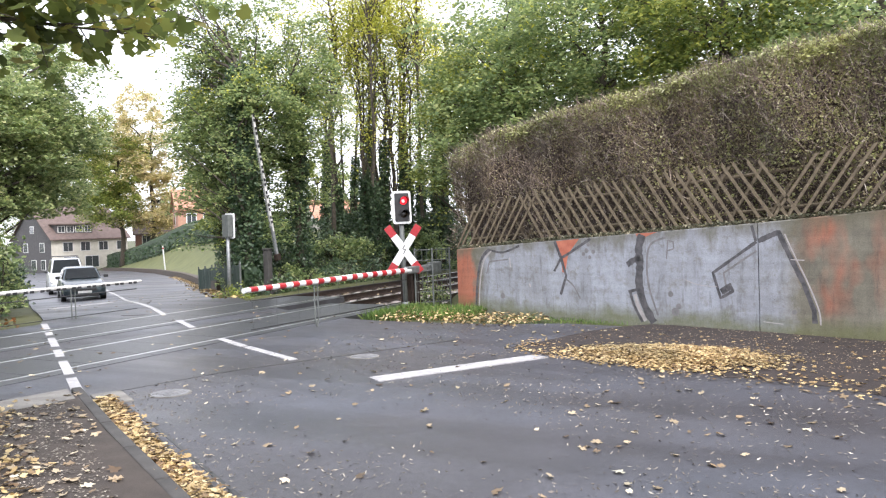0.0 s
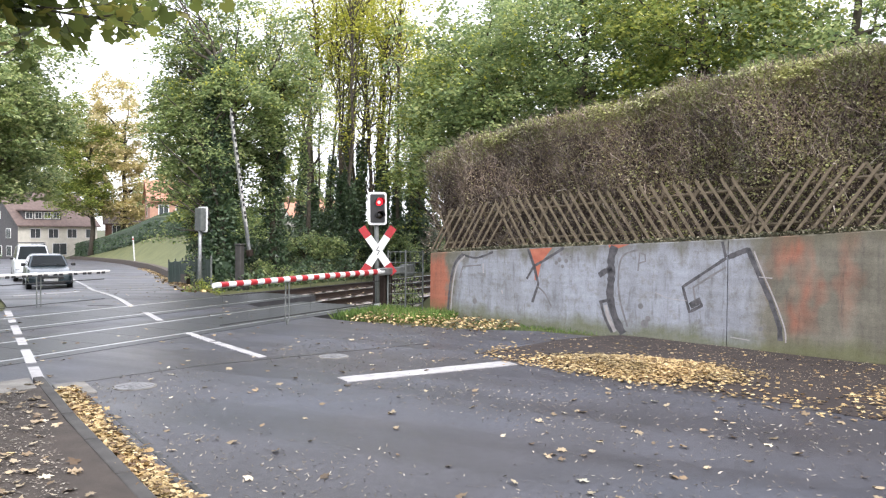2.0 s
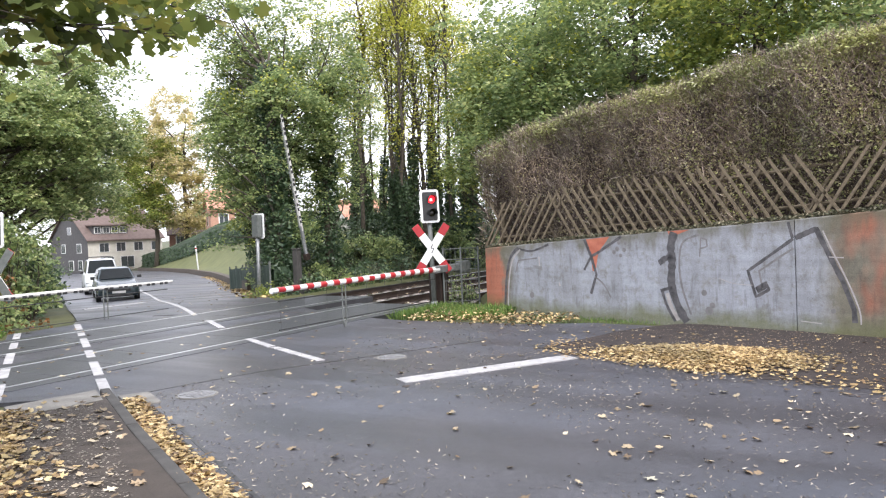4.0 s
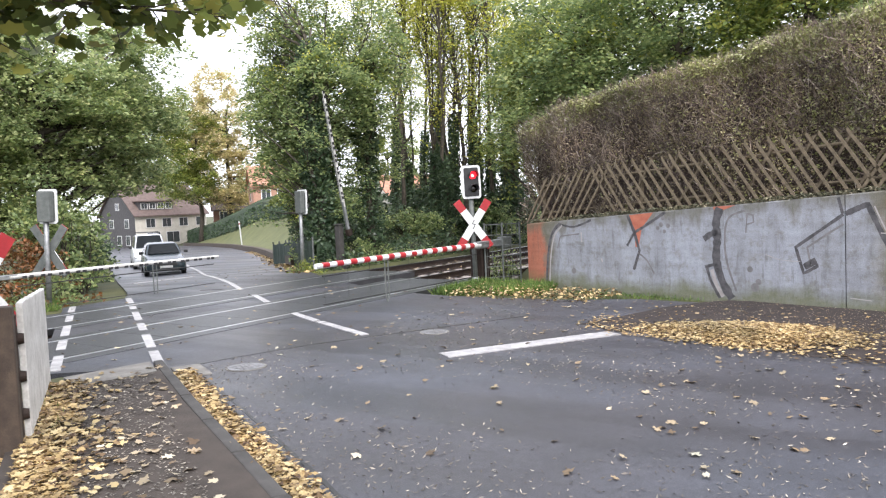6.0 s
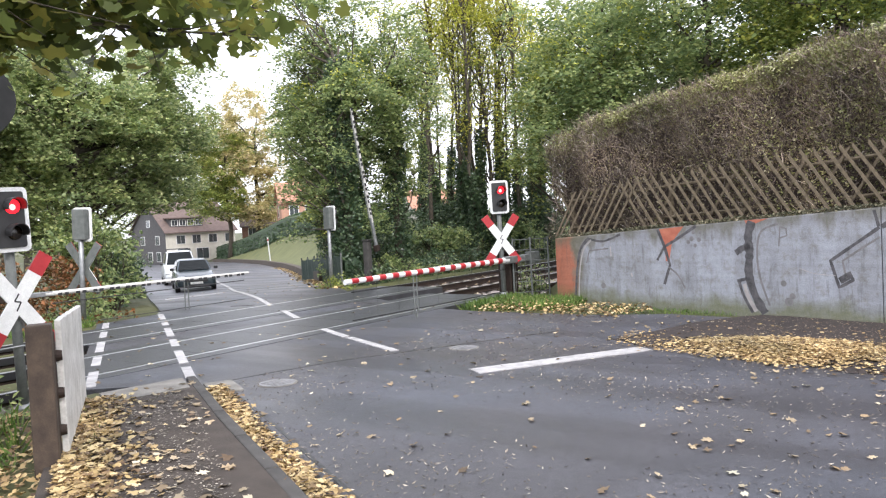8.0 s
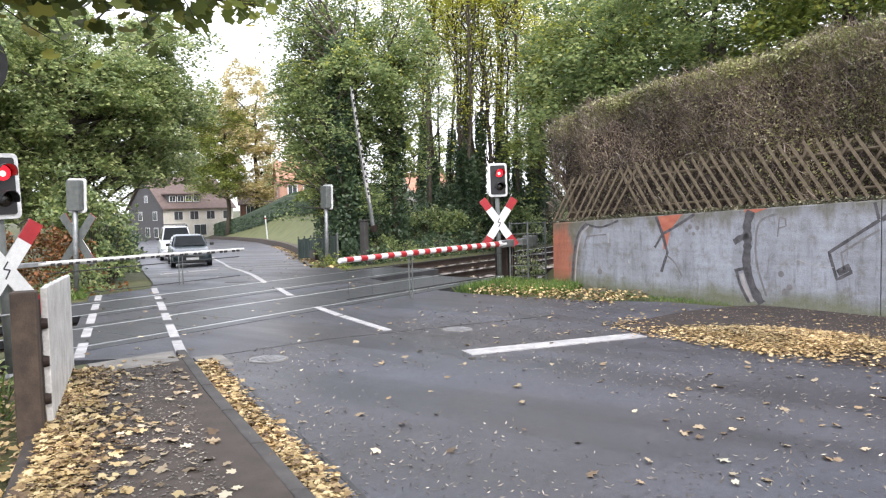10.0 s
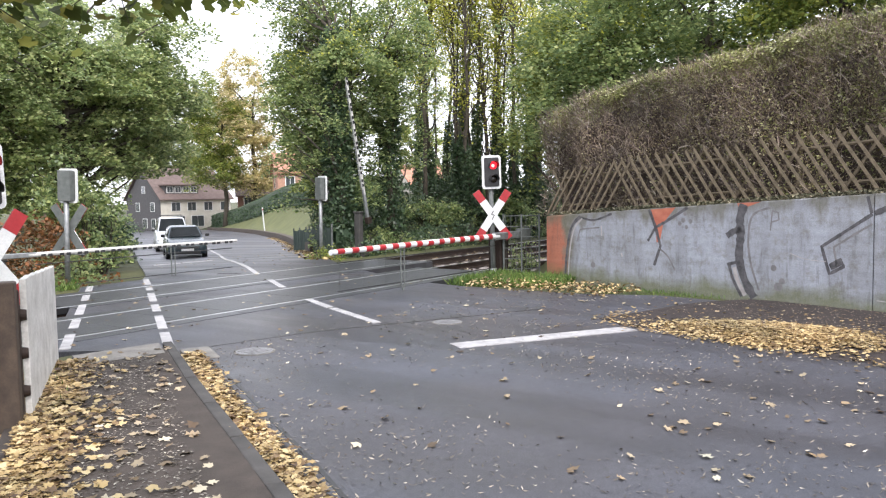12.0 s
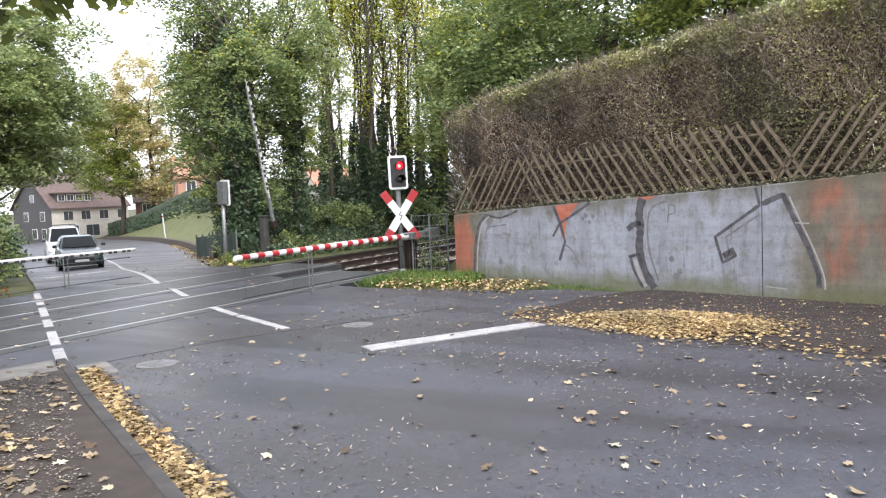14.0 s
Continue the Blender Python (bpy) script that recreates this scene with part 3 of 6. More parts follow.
def build_tracks():
    prof = rail_profile()
    bm = bmesh.new()
    box(bm, -1.3, 1.3, -0.12, 0.12, -0.30, -0.17, 0.02)
    sl = bpy.data.meshes.new("sleeper")
    bm.to_mesh(sl)
    bm.free()
    sl.materials.append(M_SLEEPER)
    for which, (y0, y1) in RAILS.items():
        t = thing("railway_track", pose(0, (y0 + y1) / 2, 0), "railway track with rusty rails on pale weathered sleepers", "railway track", "railway tracks")
        t["kind"] = "structure"
        for y in (y0, y1):
            bm = bmesh.new()
            xs = [-60, 3, 6, 9, 12, 15, 25, 90]
            rings = [[bm.verts.new((x, py + y - (y0 + y1) / 2, pz + 0.008)) for py, pz in prof] for x in xs]
            for r, s in zip(rings, rings[1:]):
                for k in range(len(prof)):
                    f = bm.faces.new((r[k], r[(k + 1) % len(prof)], s[(k + 1) % len(prof)], s[k]))
                    f.material_index = 1 if k in (6, 7, 8) else 0
            rail = part("rail", bm, [M_RUST, M_RAILTOP], t)
        for i, x in enumerate(list(np.arange(13.1, 44, 0.62)) + list(np.arange(-8, 4.6, 0.62))):
            s = link("sleeper", sl, None, t)
            s.matrix_world = pose(x, (y0 + y1) / 2 + 0.02 * math.sin(i * 2.3), 0.0, 0, 0, 90 + 0.8 * math.sin(i * 1.7))
        # rubber deck of the crossing between and beside the rails
        d = thing("crossing_deck", pose(0, (y0 + y1) / 2, 0), "dark rubber crossing panels level with the rails", "crossing panels", "crossing decks")
        d["kind"] = "structure"
        g = (y1 - y0) / 2
        for lo, hi in ((-g + 0.075, g - 0.075), (-g - 0.34, -g - 0.045), (g + 0.045, g + 0.34)):
            for k in range(11):
                off = 0.55 * ((y0 + y1) / 2 - 9)
                xa = 4.5 + off + k * 0.9
                bm = bmesh.new()
                box(bm, xa + 0.003, xa + 0.897, lo, hi, -0.15, 0.007, 0.004)
                part("panel", bm, M_PANEL, d)
        for y in (-g, g):
            bm = bmesh.new()
            box(bm, 4.0, 15.5, y - 0.075, y + 0.075, -0.1, 0.0035)
            part("flangeway", bm, M_SEAM, d)
    # ballast
    rng = np.random.default_rng(3)
    bm = bmesh.new()
    xs, ys = np.arange(-40, 90, 0.5), np.linspace(8.6, 15.4, 22)
    grid = [[bm.verts.new((x, y, -0.235 - 0.35 * max(0, (abs(y - 11.9) - 2.9)) ** 1.5 + rng.uniform(-0.025, 0.02) - (0.2 if 4.2 < x < 13.0 + 0.35 * (y - 9) else 0))) for x in xs] for y in ys]
    for a, b in zip(grid, grid[1:]):
        for k in range(len(xs) - 1):
            bm.faces.new((a[k], a[k + 1], b[k + 1], b[k]))
    tagged(part("ballast", bm, M_BALLAST), "brown-grey track ballast with leaf litter", "ballast", kind="structure")


WALL_DIR = math.degrees(math.atan2(-0.9508, -0.3097))
WALL_M = pose(14.6, 7.65, 0, 0, 0, WALL_DIR)
TOP_S, TOP_Z = [0, 2.89, 4.7, 6.6, 8.0, 9.22, 16], [1.30, 1.47, 1.57, 1.68, 1.78, 1.88, 2.35]


def wall_top(s):
    return interp(s, TOP_S, TOP_Z)


STROKES = [
    ("arc", 0.07, [(0.96, 1.30), (0.72, 1.07), (0.6, 0.64), (0.53, 0.03)]),
    ("arc_top", 0.05, [(0.96, 1.28), (1.34, 1.23), (1.78, 1.36)]),
    ("cross_a", 0.07, [(2.67, 1.44), (2.81, 1.13), (2.92, 0.79), (2.78, 0.43)]),
    ("cross_b", 0.06, [(3.5, 1.48), (3.0, 1.21), (2.81, 1.12), (2.64, 0.87)]),
    ("column", 0.17, [(4.57, 1.53), (4.5, 1.3), (4.51, 1.01), (4.49, 0.66), (4.59, 0.31), (4.76, 0.03)]),
    ("column_cap", 0.12, [(4.26, 1.01), (4.38, 1.09), (4.53, 1.13)]),
    ("leg", 0.06, [(4.3, 0.56), (4.38, 0.3), (4.54, 0.03)]),
    ("leg_cap", 0.06, [(4.27, 0.54), (4.5, 0.6)]),
    ("hook", 0.055, [(6.57, 1.39), (6.23, 1.16), (5.85, 0.9), (5.97, 0.5), (6.18, 0.62), (6.12, 0.74)]),
    ("notch", 0.05, [(6.50, 1.64), (6.56, 1.4)]),
    ("hook_fill", 0.11, [(5.98, 0.60), (6.13, 0.69)]),
    ("arc_right", 0.09, [(6.60, 1.40), (6.76, 1.47), (6.91, 1.53), (7.05, 1.21), (7.26, 0.77), (7.4, 0.38), (7.41, 0.19)]),
]
THIN_STROKES = [
    ("inner", 0.03, [(1.47, 1.09), (0.96, 1.04), (0.87, 0.79)]),
    ("cross_c", 0.03, [(2.88, 0.75), (3.08, 0.61), (3.23, 0.37)]),
    ("curve", 0.035, [(5.03, 1.48), (4.73, 1.36), (4.65, 1.01), (4.69, 0.61), (4.84, 0.16)]),
    ("small_mark", 0.025, [(5.03, 1.12), (5.06, 1.43), (5.16, 1.4), (5.17, 1.29), (5.04, 1.25)]),
    ("hook_in", 0.03, [(6.57, 1.25), (6.3, 1.08), (6.03, 0.9), (6.08, 0.63)]),
]


def stroke(bm, pts, width, rng, lift, straight=False):
    """A hand-drawn spray line on the wall: smoothed, uneven in width."""
    p = [Vector((s, z)) for s, z in pts]
    dense = []
    for i in range(len(p) - 1):
        a, b, c, d = p[max(i - 1, 0)], p[i], p[i + 1], p[min(i + 2, len(p) - 1)]
        for k in range(6):
            t = k / 6
            dense.append(b + (c - b) * t if straight else 0.5 * (2 * b + (c - a) * t + (2 * a - 5 * b + 4 * c - d) * t * t + (3 * b - a - 3 * c + d) * t ** 3))
    dense.append(p[-1])
    prev = None
    for i, q in enumerate(dense):
        dv = (dense[min(i + 1, len(dense) - 1)] - dense[max(i - 1, 0)]).normalized()
        n = Vector((-dv.y, dv.x)) * width * 0.5 * (1 + rng.uniform(-0.16, 0.16))
        row = [bm.verts.new((v.x, -lift, v.y)) for v in (q - n, q + n)]
        if prev:
            bm.faces.new((prev[0], prev[1], row[1], row[0]))
        prev = row


def build_wall():
    w = thing("retaining_wall", WALL_M, "concrete retaining wall sprayed with silver, black and orange graffiti", "wall")
    w["kind"] = "structure"
    for s0, s1 in ((0.0, 6.585), (6.60, 12.4), (12.415, 18.0)):
        bm = bmesh.new()
        cols = []
        for s in np.linspace(s0, s1, 14):
            z = wall_top(s)
            cols.append([bm.verts.new(v) for v in ((s, 0, -0.4), (s, 0, z - 0.02), (s, 0.02, z), (s, 0.30, z), (s, 0.30, -0.4))])
        for a, b in zip(cols, cols[1:]):
            for k in range(4):
                bm.faces.new((a[k], a[k + 1], b[k + 1], b[k]))
        bm.faces.new(cols[0])
        bm.faces.new(cols[-1][::-1])
        part("wall_panel", bm, M_WALL, w)
    bm = bmesh.new()
    box(bm, 6.575, 6.61, 0.03, 0.27, -0.4, 1.64)
    part("joint_filler", bm, M_SEAM, w)
    rng = random.Random(5)
    for name, width, pts in STROKES:
        bm = bmesh.new()
        stroke(bm, pts, width * 0.85, rng, 0.003, name in ("hook", "hook_fill", "arc_right", "notch", "cross_a", "cross_b", "leg_cap", "column_cap"))
        part("spray_line", bm, M_SPRAYDARK, w, "black sprayed outline")
    for name, width, pts in THIN_STROKES:
        bm = bmesh.new()
        stroke(bm, pts, width, rng, 0.003, name in ("hook_in", "inner", "small_mark"))
        part("spray_line", bm, M_SPRAYGREY, w, "thin grey sprayed line")
    for pts, width in (([(1.02, 1.26), (0.80, 1.05), (0.68, 0.64), (0.62, 0.05)], 0.035), ([(7.0, 1.5), (7.13, 1.2), (7.33, 0.76), (7.47, 0.38), (7.49, 0.17)], 0.022), ([(5.36, 0.78), (5.6, 0.70), (5.92, 0.68)], 0.010), ([(7.08, 1.12), (7.28, 1.11)], 0.016), ([(6.65, 0.17), (6.95, 0.15)], 0.016), ([(1.52, 1.12), (1.53, 0.93)], 0.03), ([(2.02, 0.62), (2.04, 0.55)], 0.03), ([(4.40, 0.5), (4.46, 0.3), (4.6, 0.05)], 0.07)):
        bm = bmesh.new()
        stroke(bm, pts, width, rng, 0.0045)
        part("spray_line", bm, M_SPRAYPALE, w, "pale sprayed highlight")
    bm = bmesh.new()
    vs = [bm.verts.new((s, -0.002, z)) for s, z in ((2.69, 1.44), (3.24, 1.48), (2.98, 1.2), (2.90, 0.84), (2.83, 0.86), (2.82, 1.16))]
    bm.faces.new(vs)
    part("spray_patch", bm, M_SPRAYORANGE, w, "orange sprayed wedge")
    bm = bmesh.new()
    bm.faces.new([bm.verts.new((q, -0.002, z)) for q, z in ((4.44, 1.55), (4.86, 1.57), (4.62, 1.49), (4.58, 1.38), (4.53, 1.38))])
    part("spray_patch", bm, M_SPRAYORANGE, w, "small orange sprayed wedge")
    for s, z, r in ((5.09, 0.53, 0.05), (5.17, 0.24, 0.07), (5.23, 0.33, 0.05), (3.4, 1.26, 0.045), (3.33, 1.2, 0.04), (3.44, 1.37, 0.035), (3.55, 1.24, 0.04), (3.58, 1.36, 0.03), (3.47, 1.14, 0.035), (1.3, 0.35, 0.06), (7.12, 0.34, 0.035)):
        bm = bmesh.new()
        bmesh.ops.create_circle(bm, cap_ends=True, segments=12, radius=r, matrix=pose(s, -0.003, z, 90))
        part("spray_dot", bm, M_SPRAYGREY, w)


def build_hedge_and_fence():
    # lattice fence on the wall
    f = thing("lattice_fence", WALL_M, "weathered crossed-slat wooden fence on top of the wall", "fence")
    slat = {}
    for sgn in (1, -1):
        bm = bmesh.new()
        L = 1.13
        box(bm, -0.023, 0.023, -0.009, 0.009, -L / 2, L / 2)
        for v in bm.verts:
            v.co.z += 0.03 * (1 if v.co.x > 0 else -1)
        me = bpy.data.meshes.new("slat")
        bm.to_mesh(me)
        bm.free()
        me.materials.append(M_SLAT)
        slat[sgn] = me
    rng = random.Random(8)
    s, row = 0.1, 0
    while s < 13.0:
        front = -1 if 1.85 < s < 7.0 else 1
        row += 1
        for d, y in ((front, 0.215), (-front, 0.43))[: 2 if row % 3 == 1 else 1]:
            z = wall_top(s) + 0.50
            ob = link("slat", slat[d], None, f)
            tilt = 35 * d + rng.uniform(-1.6, 1.6)
            ob.matrix_basis = pose(s + rng.uniform(-0.02, 0.02), y, z + rng.uniform(-0.03, 0.03), 0, tilt, 0)
        s += 0.205
    for z in (0.20, 0.78):
        bm = bmesh.new()
        tube(bm, [(q, 0.47, wall_top(q) + z) for q in np.linspace(0, 13.2, 12)], 0.028, 6)
        part("rail", bm, M_SLAT, f)
    for q in (0.05, 2.6, 5.2, 7.8, 10.4, 13.0):
        bm = bmesh.new()
        tube(bm, [(q, 0.53, wall_top(q) - 0.2), (q, 0.53, wall_top(q) + 0.92)], 0.045, 8)
        part("post", bm, M_SLAT, f)
    # clipped hedge behind it
    h = thing("hedge", WALL_M, "tall overgrown hedge, twiggy brown with sparse olive leaves", "hedge")
    HS, HZ = [-0.6, 0, 0.6, 2.5, 4.6, 6.1, 7.2, 8.4, 9.3, 14], [3.25, 3.5, 3.72, 3.92, 4.10, 4.28, 4.36, 4.40, 4.46, 4.9]
    hz = lambda q: interp(q, HS, HZ)
    rng = np.random.default_rng(11)
    # solid hull, coloured dark in place of the shade between the twigs
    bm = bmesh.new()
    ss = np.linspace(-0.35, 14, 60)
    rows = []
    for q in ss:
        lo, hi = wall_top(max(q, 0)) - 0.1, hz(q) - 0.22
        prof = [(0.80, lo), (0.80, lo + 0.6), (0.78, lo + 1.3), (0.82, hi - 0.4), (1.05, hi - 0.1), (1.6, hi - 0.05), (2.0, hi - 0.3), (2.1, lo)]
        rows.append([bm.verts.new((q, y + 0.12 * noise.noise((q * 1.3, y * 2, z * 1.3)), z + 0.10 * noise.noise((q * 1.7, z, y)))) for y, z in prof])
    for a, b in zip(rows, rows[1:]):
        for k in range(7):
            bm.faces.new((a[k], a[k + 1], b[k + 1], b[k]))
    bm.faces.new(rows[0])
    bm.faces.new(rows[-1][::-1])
    part("core", bm, M_HEDGESHADE, h, "dark hull with the inner shade of the hedge in its colour")

    def shell(n, depth):
        """Points in the outer layer of the hedge: front, top and the end by the tracks."""
        q = rng.uniform(-0.55, 13.5, n)
        top = np.interp(q, HS, HZ)
        low = np.interp(np.maximum(q, 0), TOP_S, TOP_Z) - 0.02
        kind = rng.uniform(0, 1, n)
        u = rng.uniform(0, 1, n)
        wob = 0.14 * np.sin(q * 2.1 + u * 5) + 0.08 * np.sin(q * 5.3)
        y = np.where(kind < 0.72, 0.50 + wob - rng.uniform(0, 1, n) ** 2 * depth * 0.2, 0.5 + u * 1.6)
        z = np.where(kind < 0.72, low + (top - low) * u, top - rng.uniform(0, 1, n) ** 2 * depth + 0.10 * np.sin(q * 3.7) * np.sin(y * 4))
        end = kind > 0.93
        q = np.where(end, -0.5 + rng.uniform(0, 0.15, n), q)
        z = np.where(end, low + (hz(-0.5) - low) * rng.uniform(0, 1, n), z)
        return np.stack([q, y, z], 1)

    # twigs: thin upright slivers that fork out of the face
    def open_low(p, share):
        """Thins the growth low down, where the slats stand."""
        h = p[:, 2] - np.interp(np.maximum(p[:, 0], 0), TOP_S, TOP_Z)
        return p[rng.uniform(0, 1, len(p)) < share + (1 - share) * np.clip((h - 0.75) / 0.35, 0, 1)]

    at = open_low(shell(38000, 0.5), 0.35)
    n = len(at)
    up = np.stack([rng.normal(0, 0.45, n), -0.35 + rng.normal(0, 0.35, n), rng.uniform(0.25, 1.0, n)], 1)
    up /= np.linalg.norm(up, axis=1)[:, None]
    ln = rng.uniform(0.08, 0.30, n)[:, None]
    side = np.cross(up, rng.normal(0, 1, (n, 3)))
    side *= (rng.uniform(0.0026, 0.006, n) / np.linalg.norm(side, axis=1))[:, None]
    bend = rng.normal(0, 0.05, (n, 3))
    verts = np.stack([at - side, at + side, at + up * ln * 0.55 + side * 0.8 + bend, at + up * ln, at + up * ln * 0.55 - side * 0.8 + bend], 1).reshape(-1, 3)
    faces = [(5 * i, 5 * i + 1, 5 * i + 2, 5 * i + 4) for i in range(n)] + [(5 * i + 4, 5 * i + 2, 5 * i + 3) for i in range(n)]
    tw = raw("brushwood", verts.tolist(), faces, M_TWIG, h, "bare brown twigs")
    tw["kind"] = "stuff"
    # leaves: few in the lower part by the tracks, more higher up and further along
    p = shell(130000, 0.35)
    keep = rng.uniform(0, 1, len(p)) < 0.30 + 0.70 * np.clip((p[:, 0] - 0.5) / 6, 0, 1) + 0.45 * np.clip((p[:, 2] - np.interp(p[:, 0], HS, HZ) + 0.7) / 0.7, 0, 1)
    p = open_low(p[keep], 0.4)
    top = np.interp(p[:, 0], HS, HZ)
    green = rng.uniform(0, 1, len(p)) < 0.06 + 0.42 * np.clip((p[:, 0] - 2.5) / 5, 0, 1) + 0.5 * np.clip((p[:, 2] - top + 0.45) / 0.4, 0, 1)
    for some, mm, lo, hi, lab in ((p[~green], M_HEDGE, 0.026, 0.056, "small olive-brown leaves"), (p[green], M_HEDGEGREEN, 0.034, 0.072, "small green leaves")):
        lv = scatter("leaves", some, rng.uniform(lo, hi, len(some)), RHOMB, RHOMB_F, rng, 1.3, mm, h, lab)
        lv["kind"] = "stuff"
    # pale green creeper that rims the top edge
    n = 26000
    q = rng.uniform(-0.4, 13.5, n)
    u = rng.uniform(0, 1, n)
    rim = np.stack([q, 0.42 + 1.1 * u, np.interp(q, HS, HZ) + 0.06 + 0.06 * rng.normal(0, 1, n) + 0.05 * np.sin(q * 4.1) - 0.22 * (1 - u) ** 3], 1)
    rm = scatter("creeper", rim, rng.uniform(0.04, 0.085, n), RHOMB, RHOMB_F, rng, 0.9, M_HEDGEGREEN, h, "pale green creeper along the top")
    rm["kind"] = "stuff"
    # trailing ivy and litter along the coping
    n = 5600
    q = rng.uniform(0, 13, n)
    p = np.stack([q, rng.uniform(-0.012, 0.30, n), np.interp(q, TOP_S, TOP_Z) + rng.uniform(0, 0.07, n)], 1)
    iv = scatter("ivy_along_coping", p, rng.uniform(0.03, 0.07, n), RHOMB, RHOMB_F, rng, 0.8, M_COPING)
    iv.matrix_world = WALL_M
    tagged(iv, "low ivy and dead leaves along the top of the wall", "ivy", kind="stuff")


build_ground()
build_road()
build_markings()
build_pavement()
build_tracks()
build_wall()
build_hedge_and_fence()


# ---- the crossing's gear ----
def plate(bm, outline, y0, y1, z=0.0, x=0.0):
    """An upright plate: outline in x and z, from y0 to y1."""
    a = [bm.verts.new((px + x, y0, pz + z)) for px, pz in outline]
    b = [bm.verts.new((px + x, y1, pz + z)) for px, pz in outline]
    n = len(outline)
    bm.faces.new(a[::-1])
    bm.faces.new(b)
    for i in range(n):
        bm.faces.new((a[i], a[(i + 1) % n], b[(i + 1) % n], b[i]))


def glow_material():
    m, nt, b = mat("lit_red_lens")
    c = coords(nt)
    n = noise_of(nt, c, 60, 2)
    nt.links.new(ramp(nt, n, [(0.3, (0.6, 0.005, 0.004)), (0.7, (0.9, 0.02, 0.012))]), b.inputs["Base Color"])
    b.inputs["Emission Color"].default_value = (1.0, 0.012, 0.02, 1)
    b.inputs["Emission Strength"].default_value = 1.5
    b.inputs["Roughness"].default_value = 0.25
    return m


M_LIT = glow_material()
M_CORE = M_LIT.copy()
M_CORE.node_tree.nodes["Principled BSDF"].inputs["Emission Color"].default_value = (1.0, 0.22, 0.18, 1)
M_CORE.node_tree.nodes["Principled BSDF"].inputs["Emission Strength"].default_value = 2.6
M_LENS = plain("unlit_lens", (0.010, 0.007, 0.004), (0.02, 0.014, 0.008), 20, 0.2)


def crossing_signal(m, label, lit=True, back=False, cross=True):
    g = thing("crossing_signal", m, label, "railway signal", "crossing signals")
    bm = bmesh.new()
    tube(bm, [(0, 0.03, -0.3), (0, 0.03, 2.45)], 0.055, 12)
    part("post", bm, M_STEEL if back else M_GREYPAINT, g, smooth=True)
    bm = bmesh.new()
    tube(bm, [(0, 0.03, -0.05), (0, 0.03, 0.12)], 0.085, 12)
    part("foot", bm, M_STEEL, g, smooth=True)
    cz, w, h = 2.26, 0.43, 0.74
    bm = bmesh.new()
    plate(bm, rounded(w, h, 0.06), -0.07, -0.035, cz)
    part("border", bm, M_WHITE, g, "white enamel border")
    bm = bmesh.new()
    plate(bm, rounded(w - 0.10, h - 0.10, 0.03), -0.085, -0.071, cz)
    part("board", bm, M_DARK, g, "black backing board")
    bm = bmesh.new()
    box(bm, -0.15, 0.15, -0.033, 0.12, cz - 0.33, cz + 0.33, 0.02)
    part("housing", bm, M_GREYPAINT, g)
    for dz, on in ((0.15, lit), (-0.15, False)):
        lamp_x = 0.035
        bm = bmesh.new()
        bmesh.ops.create_uvsphere(bm, u_segments=18, v_segments=8, radius=0.085, matrix=pose(lamp_x, -0.085, cz + dz) @ Matrix.Diagonal((1, 0.35, 1, 1)))
        lamp = part("lens", bm, M_LIT if on else M_LENS, g, "glowing red lens" if on else "dark unlit lens", smooth=True)
        if on:
            bm = bmesh.new()
            bmesh.ops.create_uvsphere(bm, u_segments=12, v_segments=6, radius=0.035, matrix=pose(lamp_x - 0.01, -0.112, cz + dz - 0.01) @ Matrix.Diagonal((1, 0.25, 1, 1)))
            part("bulb", bm, M_CORE, lamp, smooth=True)
        bm = bmesh.new()
        n = 14
        rows = []
        for k in range(n + 1):
            a = radians(-20 + 220 * k / n)
            ln = 0.20 - 0.10 * abs(k / n - 0.5)
            rows.append([bm.verts.new((lamp_x + rr * math.cos(a), yy, cz + dz + rr * math.sin(a))) for rr, yy in ((0.095, -0.08), (0.095, -0.08 - ln), (0.103, -0.08 - ln), (0.103, -0.08))])
        for a, b in zip(rows, rows[1:]):
            for k in range(4):
                bm.faces.new((a[k], a[(k + 1) % 4], b[(k + 1) % 4], b[k]))
        bm.faces.new(rows[0])
        bm.faces.new(rows[-1])
        part("visor", bm, M_DARK, g)
    # the cross
    bk = bmesh.new()
    plate(bk, rounded(w - 0.09, h - 0.09, 0.04), -0.034, -0.030, cz)
    part("rear_sheet", bk, M_GREYPAINT, g, "bare grey metal back")
    if not cross:
        return g
    x = part("cross", cross_mesh(0, 1), M_WHITE, g, "white saltire with red ends")
    part("cross_back", cross_mesh(0, 1, rear=True), M_GREYPAINT, x, "bare grey metal back")
    for s in (-1, 1):
        for e in (-1, 1):
            part("red_end", cross_mesh(s, e, ends=True), M_RED, x)
    bm = bmesh.new()
    for a, b in (((0.02, 0.10), (-0.035, 0.015)), ((-0.035, 0.015), (0.035, 0.0)), ((0.035, 0.0), (-0.02, -0.10))):
        d = Vector((b[0] - a[0], 0, b[1] - a[1]))
        nrm = Vector((-d.z, 0, d.x)).normalized() * 0.009
        p, q = Vector((a[0], -0.0745, 1.31 + a[1])), Vector((b[0], -0.0745, 1.31 + b[1]))
        bm.faces.new([bm.verts.new(v) for v in (p - nrm, p + nrm, q + nrm, q - nrm)])
    part("lightning_arrow", bm, M_DARK, x)
    bm = bmesh.new()
    tube(bm, [(-0.36, -0.02, 0.80), (0.36, -0.02, 0.80)], 0.012, 6)
    part("lower_bracket", bm, M_STEEL, g)
    return g


